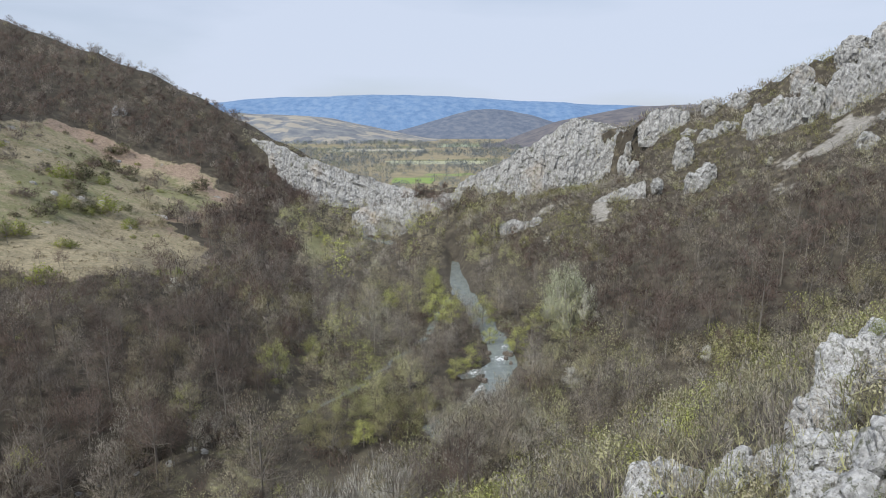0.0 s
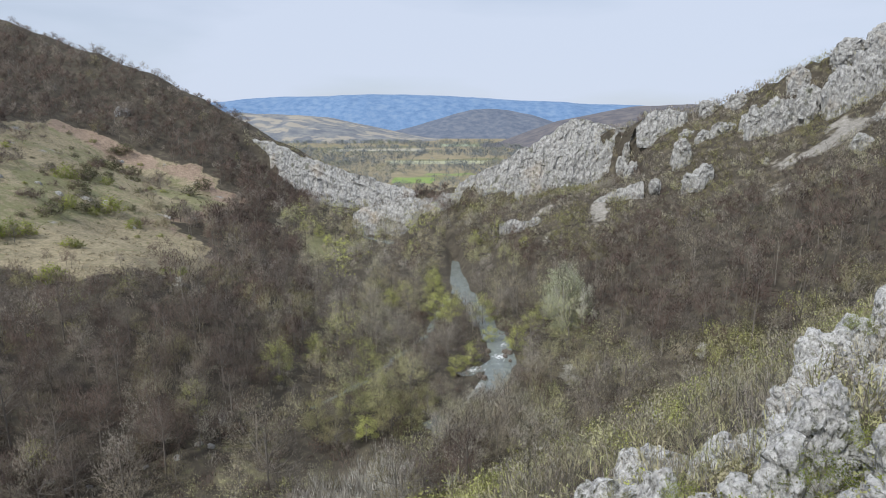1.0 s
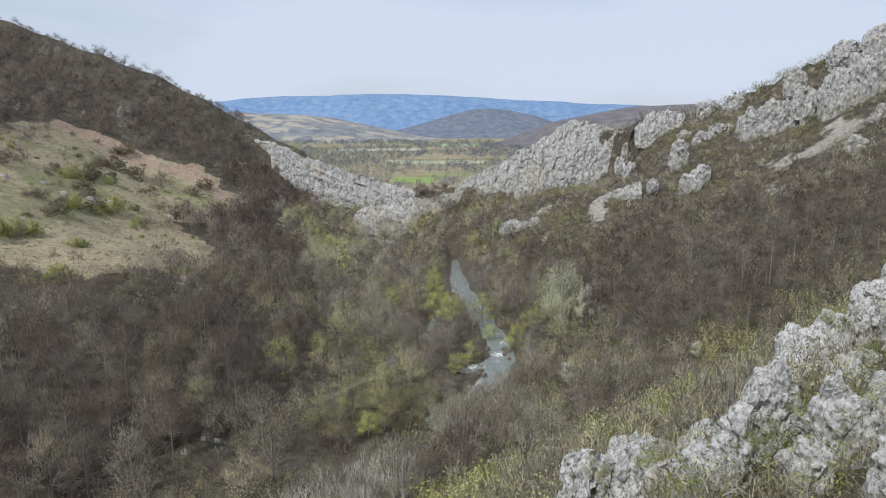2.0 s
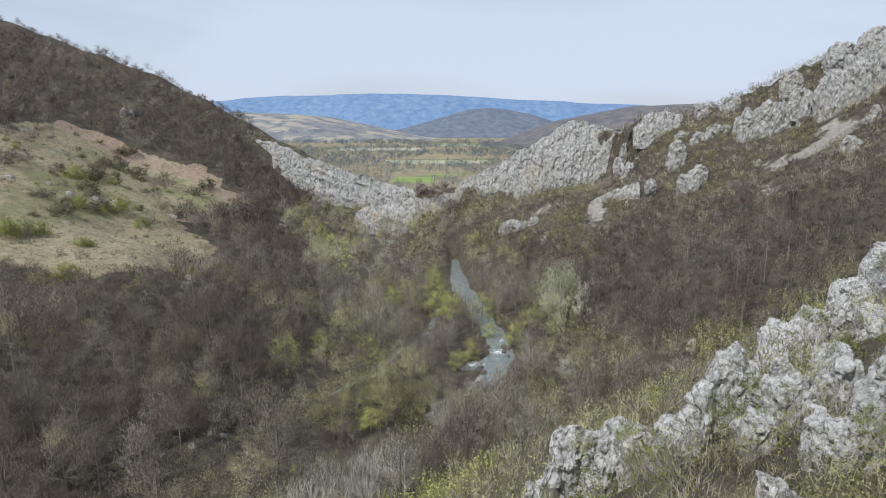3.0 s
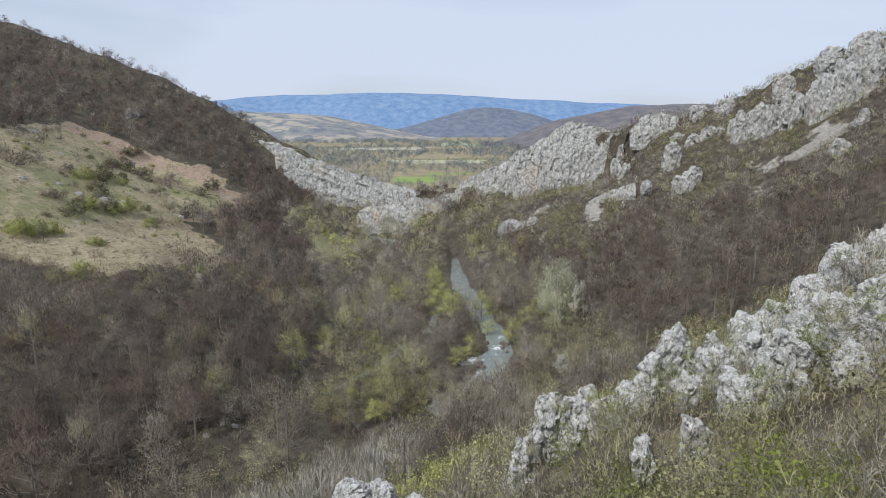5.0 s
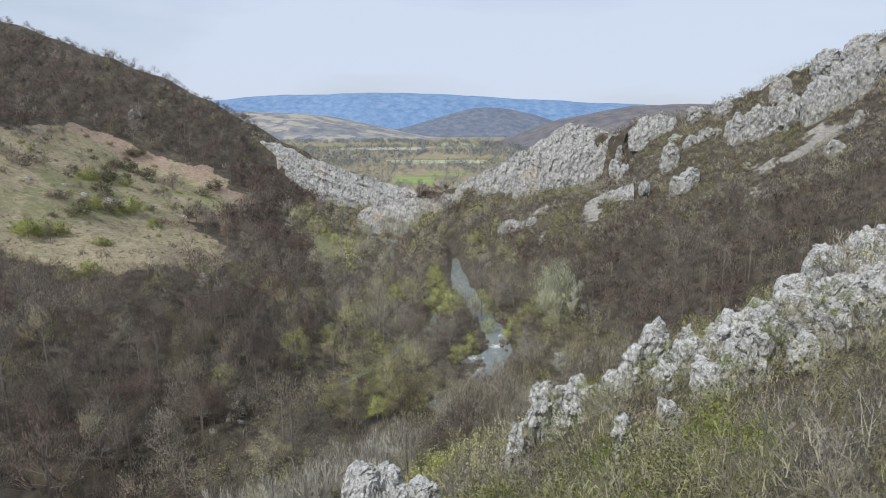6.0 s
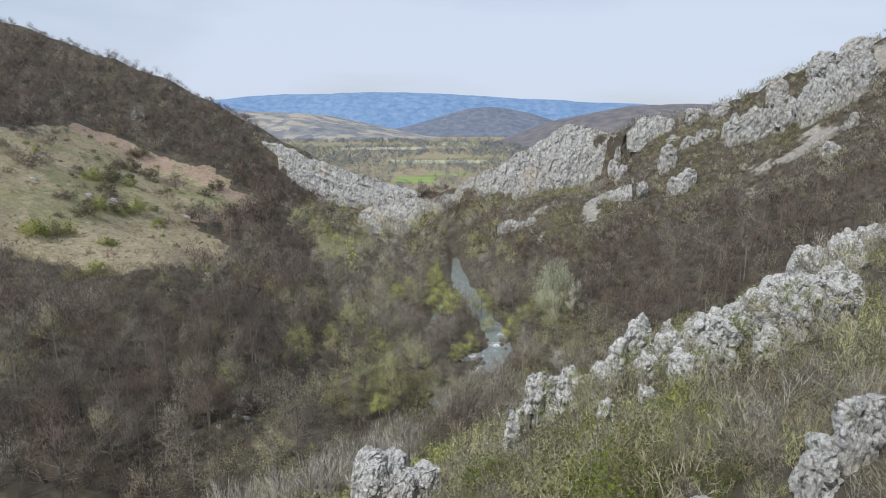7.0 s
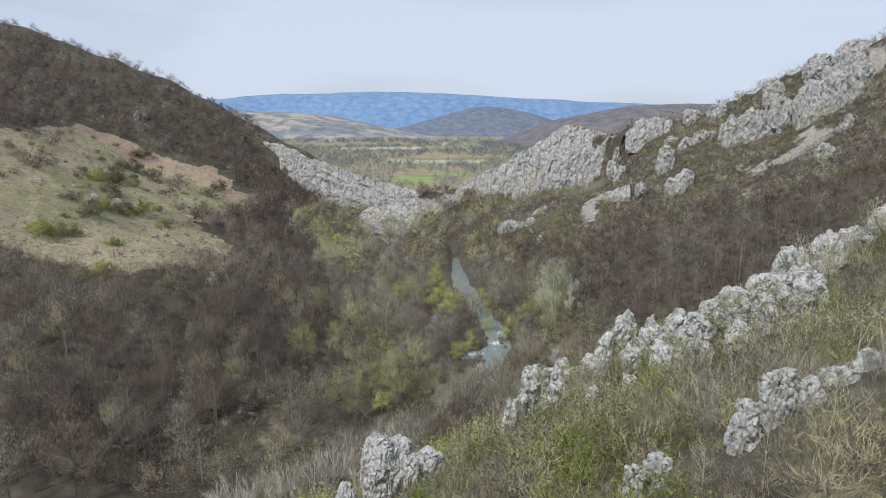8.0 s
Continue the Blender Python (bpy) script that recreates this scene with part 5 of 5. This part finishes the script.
# bushes and small trees of the meadow
MEADOW_BUSH = [broom(500 + k, 3.0, 2.0, 11, 0.04, 0.07, 420, 0.5, 0.10, 520 if k else 0, 0.22, foot=0.5, fan=0.24, low=0.0, knobbly=0.2) for k in range(3)]
looks = [((BARK, BROWN_TWIGS), "bare grey-brown bush on the dry meadow"), ((BARK, BROWN_TWIGS, DARK_LEAVES), "dark green bush on the dry meadow"), ((BARK, OLIVE_TWIGS, FRESH_LEAVES), "light green bush on the dry meadow")]
spots = [[], [], []]
bare = [(-196, 260, 2.2), (-197, 272, 2.0), (-205, 262, 1.6), (-190, 327, 1.8), (-168, 351, 2.4), (-174, 349, 1.4), (-180, 290, 1.6), (-185, 279, 1.4), (-164, 231, 1.3), (-163, 236, 1.2), (-130, 269, 1.6), (-131, 289, 1.8), (-222, 317, 1.9), (-226, 305, 1.8), (-233, 349, 1.6), (-143, 291, 1.7), (-134, 261, 1.3), (-183, 344, 1.3)]
dark = [(-202, 380, 2.0), (-190, 342, 1.9), (-186, 357, 1.8), (-179, 300, 1.7), (-166, 269, 1.7), (-153, 228, 1.7), (-152, 254, 1.5), (-152, 246, 1.3), (-149, 367, 2.0), (-147, 344, 1.7), (-195, 336, 1.5), (-176, 292, 1.5), (-160, 262, 1.2), (-207, 376, 1.2)]
light = [(-178, 280, 1.9), (-147, 259, 2.0), (-146, 195, 1.5), (-143, 198, 1.4), (-147, 187, 1.5), (-150, 191, 1.4), (-135, 255, 1.2), (-90, 197, 0.9), (-91, 188, 0.8), (-109, 158, 1.3), (-91, 230, 1.0), (-158, 248, 1.1), (-170, 300, 1.2), (-128, 197, 0.9), (-126, 199, 0.8), (-154, 240, 1.1), (-149, 250, 0.9)]
for places, sp in zip((bare, dark, light), spots):
    for a, b, s in places:
        sp.append(stand(a, b, 1.25 * s, rng, wide=1.15))
x, y = spread_points(-300, -85, 165, 395, 8.5, 51)
keep = inside(MEADOW, x, y) & (0.7 * bumps(x / 26, y / 26, 0, 53) + 0.35 * smooth(215, 260, y) + rng.normal(0, 0.4, len(x)) > 0.55)
for a, b in zip(x[keep][:190], y[keep][:150]):
    spots[int(rng.choice(3, p=(0.5, 0.3, 0.2)))].append(stand(a, b, rng.uniform(0.35, 1.1), rng, wide=1.3))
for tpl, (mats, label), sp in zip(MEADOW_BUSH, looks, spots):
    put_copies(plant("meadow_bush", tpl, mats, label, "bush", "bushes on the meadow", sp[0], ("stem", "crown", "foliage")), sp)
# dry tufts that roughen the meadow
def tuft(seed):
    r = np.random.default_rng(seed)
    at, way = r.normal(0, 0.35, (9, 3)) * (1, 1, 0), r.normal(0, 0.5, (9, 3)) * (1, 1, 0) + (0, 0, 1)
    return None, slivers(at, way, r.uniform(0.35, 0.8, 9), r.uniform(0.16, 0.3, 9), r, np.array((0, 0, -0.5)))


TUFTS = [tuft(640 + k) for k in range(4)]
x, y = spread_points(-300, -80, 158, 398, 2.3, 54)
keep = (meadow_weight(x, y) > 0.5) & in_sight(x, y) & (bumps(x / 7, y / 7, 0, 59) + rng.normal(0, 0.5, len(x)) > -0.1)
x, y = x[keep], y[keep]
dry_one = rng.uniform(size=len(x)) < np.where(y > np.interp(x, (-150, -134, -100), (196, 272, 300)), 0.62, 0.9)
for mat, m, label in ((DRY_GRASS, dry_one, "straw-coloured grass tufts on the meadow"), (GREEN_GRASS, ~dry_one, "greening grass tufts on the meadow")):
    woodland("meadow_grass", TUFTS, x[m], y[m], rng.uniform(0.6, 1.5, m.sum()), (BARK, mat), ("", label), "grass", rng, 0.05)
# bare ledges in the meadow
for k, (a, b, rx, ry) in enumerate(((-160, 262, 5.0, 1.6), (-154, 268, 4.0, 1.4), (-166, 254, 3.0, 1.3), (-200, 371, 2.6, 1.8), (-176, 257, 2.4, 1.2), (-184, 245, 2.8, 1.4), (-136, 255, 2.2, 1.0), (-135, 285, 4.0, 1.2), (-128, 300, 3.0, 1.2))):
    outcrop(a, b, float(ground_at(a, b)) + 0.75, rx, ry, 1.6, -35, 4, 1.6, 400 + k, "meadow_rock", "low bare limestone ledge in dry grass", "rock ledges on the meadow", CLIFF_ROCK, 0.5)
spots = [stand(a, b, s, rng) for a, b, s in ((-169.6, 354.5, 0.85), (-213, 304.5, 0.6), (-152, 303.7, 0.75), (-154, 237, 0.5), (-148, 300, 0.55), (-88, 167, 0.62), (-79, 183, 0.75), (-141, 190, 0.6), (-150, 192, 0.55), (-108, 166, 0.5), (-162, 337, 0.75), (-120, 300, 0.8), (-128, 290, 0.7), (-135, 305, 0.6), (-226, 330, 0.7), (-97, 172, 0.45), (-112, 170, 0.4), (-119, 172, 0.4))]
put_copies(plant("meadow_tree", FINE[1][:2], (BARK, BROWN_TWIGS), "lone bare tree at the meadow edge", "tree", "lone trees on the meadow", spots[0]), spots)

# woods and hedges of the plain, in twig colours that already carry the haze
x, y = spread_points(-1000, 720, 560, 2300, 15.0, 61)
sown = ((np.abs(x + 38) < 27) & (y > 712) & (y < 802)) | ((np.abs(x + 12) < 95) & (y > 1062) & (y < 1172)) | ((np.abs(x - 10) < 34) & (y > 838) & (y < 870))
keep = ~sown & (field_weight(x, y) < 0.4) & (x > -0.42 * y - 40) & (x < 0.3 * y + 40) & (ground_height(x, y) < 12) & (rng.uniform(size=len(x)) < np.clip(560 / y, 0, 1))
x, y = x[keep], y[keep]
size = rng.uniform(0.7, 1.35, len(x)) * np.interp(y, (600, 2400), (1.0, 1.5))
kind = bumps(x / 90, y / 60, 0, 65) + rng.normal(0, 0.2, len(x))
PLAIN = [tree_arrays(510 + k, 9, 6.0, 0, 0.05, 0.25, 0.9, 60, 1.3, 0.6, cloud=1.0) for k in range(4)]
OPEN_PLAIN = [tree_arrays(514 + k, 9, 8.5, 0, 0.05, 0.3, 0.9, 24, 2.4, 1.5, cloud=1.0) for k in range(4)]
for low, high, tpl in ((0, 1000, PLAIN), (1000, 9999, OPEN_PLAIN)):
    for mat, mask, label in ((HAZED_TWIGS, kind < 0.42, "bare woods on the plain, tinted haze blue-grey"), (HAZED_GREEN, kind >= 0.42, "greening hedges and copses on the plain, paled for haze")):
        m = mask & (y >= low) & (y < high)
        woodland("far_woodland", tpl, x[m], y[m], size[m], (HAZED_TWIGS, mat), ("trunks of woods on the plain", label), "woods", rng)

# shrubs on the spur, close below the camera
SPUR_BARE = [broom(520 + k, 2.3, 1.5, 18, 0.02, 0.05, 330, 0.42, 0.018, foot=0.45, fan=0.17, forked=True, knobbly=0.3) for k in range(4)]
SPUR_LEAF = [broom(530 + k, 2.2, 1.4, 15, 0.02, 0.045, 130, 0.45, 0.016, 1500, 0.068, foot=0.4, fan=0.15, forked=True) for k in range(4)]
x, y = spread_points(-16, 62, -22, 48, 1.5, 71)
keep = (y < 19 + 0.45 * x) & (x > -14 + 0.1 * y) & ~((np.hypot(x + 1.5, y + 27) < 9)) & in_sight(x, y + 10) & (rng.uniform(size=len(x)) < 0.96)
x, y = x[keep], y[keep]
patch = 0.5 + 0.5 * bumps(x / 3.6, y / 3.6, 0, 73) + rng.normal(0, 0.17, len(x))
looks = [(SPUR_BARE, (BARK, GREY_TWIGS), "bare grey-brown thorny shrub among rocks"), (SPUR_BARE, (BARK, TAN_BUDS), "tan twiggy shrub in bud among rocks"),
         (SPUR_LEAF, (BARK, OLIVE_TWIGS, OLIVE_TWIGS), "shrub with small olive buds among rocks"), (SPUR_LEAF, (BARK, OLIVE_TWIGS, FRESH_LEAVES), "bright green leafy shrub among rocks")]
front = np.array([(6.0, -13.6), (9.2, -12.9), (11.0, -12.2), (8.4, -14.0)])
beside = np.array([(a + 0.85 * r * math.cos(t), b + 0.85 * r * math.sin(t)) for a, b, r in ROCK_SPOTS if 0 < b < 50 for t in rng.uniform(math.pi, 2 * math.pi, 5)])
fill = np.stack([rng.uniform(2.5, 13.5, 80), np.where(np.arange(80) < 46, rng.uniform(-13.5, -8.5, 80), rng.uniform(3.5, 11, 80))], -1)
front = np.concatenate([front, beside, fill])
x, y = np.concatenate([x, front[:, 0]]), np.concatenate([y, front[:, 1]])
patch = np.concatenate([patch, rng.uniform(0.1, 0.84, len(front))])
patch = patch - 0.05 * smooth(4, -6, y) + 0.5 * mound(x, y, 13, -4, 2.2, 2.2) + 0.2 * mound(x, y, 2.4, -8.5, 1.6, 1.6) + 0.35 * mound(x, y, 13.4, 3, 2.5, 1.5)
patch = np.where((y < -10.5) & (x > 5), np.minimum(patch, 0.5), patch)
close = np.zeros(len(x), bool)
close[np.argsort(np.hypot(x - 6, y + 8))[:290]] = True
gap = np.min([np.hypot(x - a, y - b) - r for a, b, r in ROCK_SPOTS if b < 60], axis=0)
small = np.interp(gap, (-0.8, 1.2), (0.68, 1.0)) * np.where((y < -8.5) & (gap < 2.2), 0.5, 1.0) * np.where((y < -8.5) & (gap < 0.2), 0.6, 1.0) * np.where((y < -11.5) & (x > 5), 0.75, 1.0)
kinds = np.digitize(patch, (0.36, 0.57, 0.80))
spots = {}
for a, b, k, s in zip(x[close], y[close], kinds[close], small[close]):
    spots.setdefault((int(k), int(rng.integers(0, 4))), []).append(stand(a, b, float(s * np.clip(rng.normal(1.0, 0.25), 0.4, 1.45)), rng, 0.1))
for (k, m), sp in sorted(spots.items()):
    tpls, mats, label = looks[k]
    put_copies(plant("spur_shrub", tpls[m], mats, label, "shrub", "shrubs on the spur", sp[0], ("stem", "crown", "foliage")), sp)
THIN_BARE = [broom(540 + k, 2.4, 1.5, 9, 0.02, 0.04, 80, 0.5, 0.03, foot=0.4, forked=True) for k in range(3)]
THIN_LEAF = [broom(550 + k, 2.2, 1.5, 8, 0.02, 0.04, 18, 0.5, 0.03, 380, 0.08, foot=0.4, forked=True) for k in range(3)]
nearby = ~close & (y < 2) & (x < 19)
for k, (tpls, mats, label) in enumerate(looks):
    m = nearby & (kinds == k)
    woodland("spur_scrub", tpls, x[m], y[m], small[m] * np.clip(rng.normal(0.95, 0.25, m.sum()), 0.35, 1.4), mats, (label,) * 3, "scrub", rng, 0.1)
    m = ~close & ~nearby & (kinds == k)
    woodland("spur_scrub", THIN_LEAF if k > 1 else THIN_BARE, x[m], y[m], small[m] * np.clip(rng.normal(0.95, 0.25, m.sum()), 0.35, 1.4), mats, (label,) * 3, "scrub", rng, 0.1)

# shrubs rooted on the ledges of the rib
for k, (a, b, z, s) in enumerate(((6.2, 16.5, 58.6, 0.55), (8.2, 15.6, 59.4, 0.6), (10.9, 12.6, 62.0, 0.7), (13.3, 11.5, 64.0, 0.8), (12.2, 12.9, 63.2, 0.5), (15.0, 8.2, 65.8, 0.7), (16.6, 9.0, 66.4, 0.8), (18.6, 8.8, 67.0, 0.8), (13.2, 7.6, 64.4, 0.55), (4.4, 16.1, 56.0, 0.5),
                                  (30.2, 33.4, 56.6, 0.9), (34.0, 43.4, 55.8, 0.9), (37.0, 36.8, 58.8, 1.0), (41.0, 44.6, 60.6, 0.9), (44.6, 38.8, 61.8, 1.0), (48.6, 44.6, 63.2, 0.9))):
    mats, label = ((BARK, OLIVE_TWIGS, FRESH_LEAVES), "bright green leafy shrub rooted in a rock ledge") if k % 3 else ((BARK, OLIVE_TWIGS, OLIVE_TWIGS), "olive budding shrub rooted in a rock ledge")
    at = Matrix.LocRotScale((a, b, z), Euler((0, 0, 1.7 * k)), (s, s, s))
    plant("ledge_shrub", SPUR_LEAF[k % 4], mats, label, "shrub", "shrubs on the rock ledges", at, ("stem", "crown", "foliage"))

# bleached dead branches in the scrub
DEAD = [tree_arrays(560 + k, 2.3, 1.7, 9, 0.04, 0.035, 0.9, 26, 0.7, 0.022, sides=4, cloud=0.0) for k in range(2)]
for k, (a, b, s) in enumerate(((4.3, -3.8, 0.7), (10.8, -11.4, 0.55), (13.2, 2.0, 0.55), (8.6, -7.5, 0.6), (7.6, -12.6, 0.45), (6.8, -12.9, 0.4), (8.8, -12.3, 0.45), (12.2, -8.2, 0.6), (5.6, -12.2, 0.4))):
    plant("dead_shrub", DEAD[k % 2][:2], (PALE_BARK, PALE_TWIGS), "bleached dead shrub with bare crooked branches", "shrub", "dead shrubs", stand(a, b, s * 1.5, rng, 0.0), ("stem", "crown"))

# stones along the near stream
for k in range(16):
    t = k / 15
    a, b = -50 - 26 * t + rng.normal(0, 0.5), 117.5 - 24 * t + rng.normal(0, 0.5) + (2.0 if k % 3 else -2.0)
    s = rng.uniform(0.5, 1.0)
    outcrop(a, b, float(ground_at(a, b)) + 0.55 * s, s, 0.8 * s, 0.9 * s, 40 * k, 4, 0.8 * s, 450 + k, "stream_stone", "pale stone at the edge of a dark stream", "stones along the stream", CLIFF_ROCK, 0.4)

# boulders in the rapids
for k in range(14):
    a, b = (18 + rng.normal(0, 3.0), 177 + rng.normal(0, 4.0)) if k < 8 else (8 + rng.normal(0, 3.0), 156 + rng.normal(0, 2.5))
    s = rng.uniform(0.5, 1.1)
    outcrop(a, b, 0.1 + 0.5 * s, s, 0.8 * s, 1.1 * s, 40 * k, 4, 0.8 * s, 150 + k, "river_boulder", "brown wet boulder in the rapids", "boulders in the river", DARK_ROCK, 0.4)
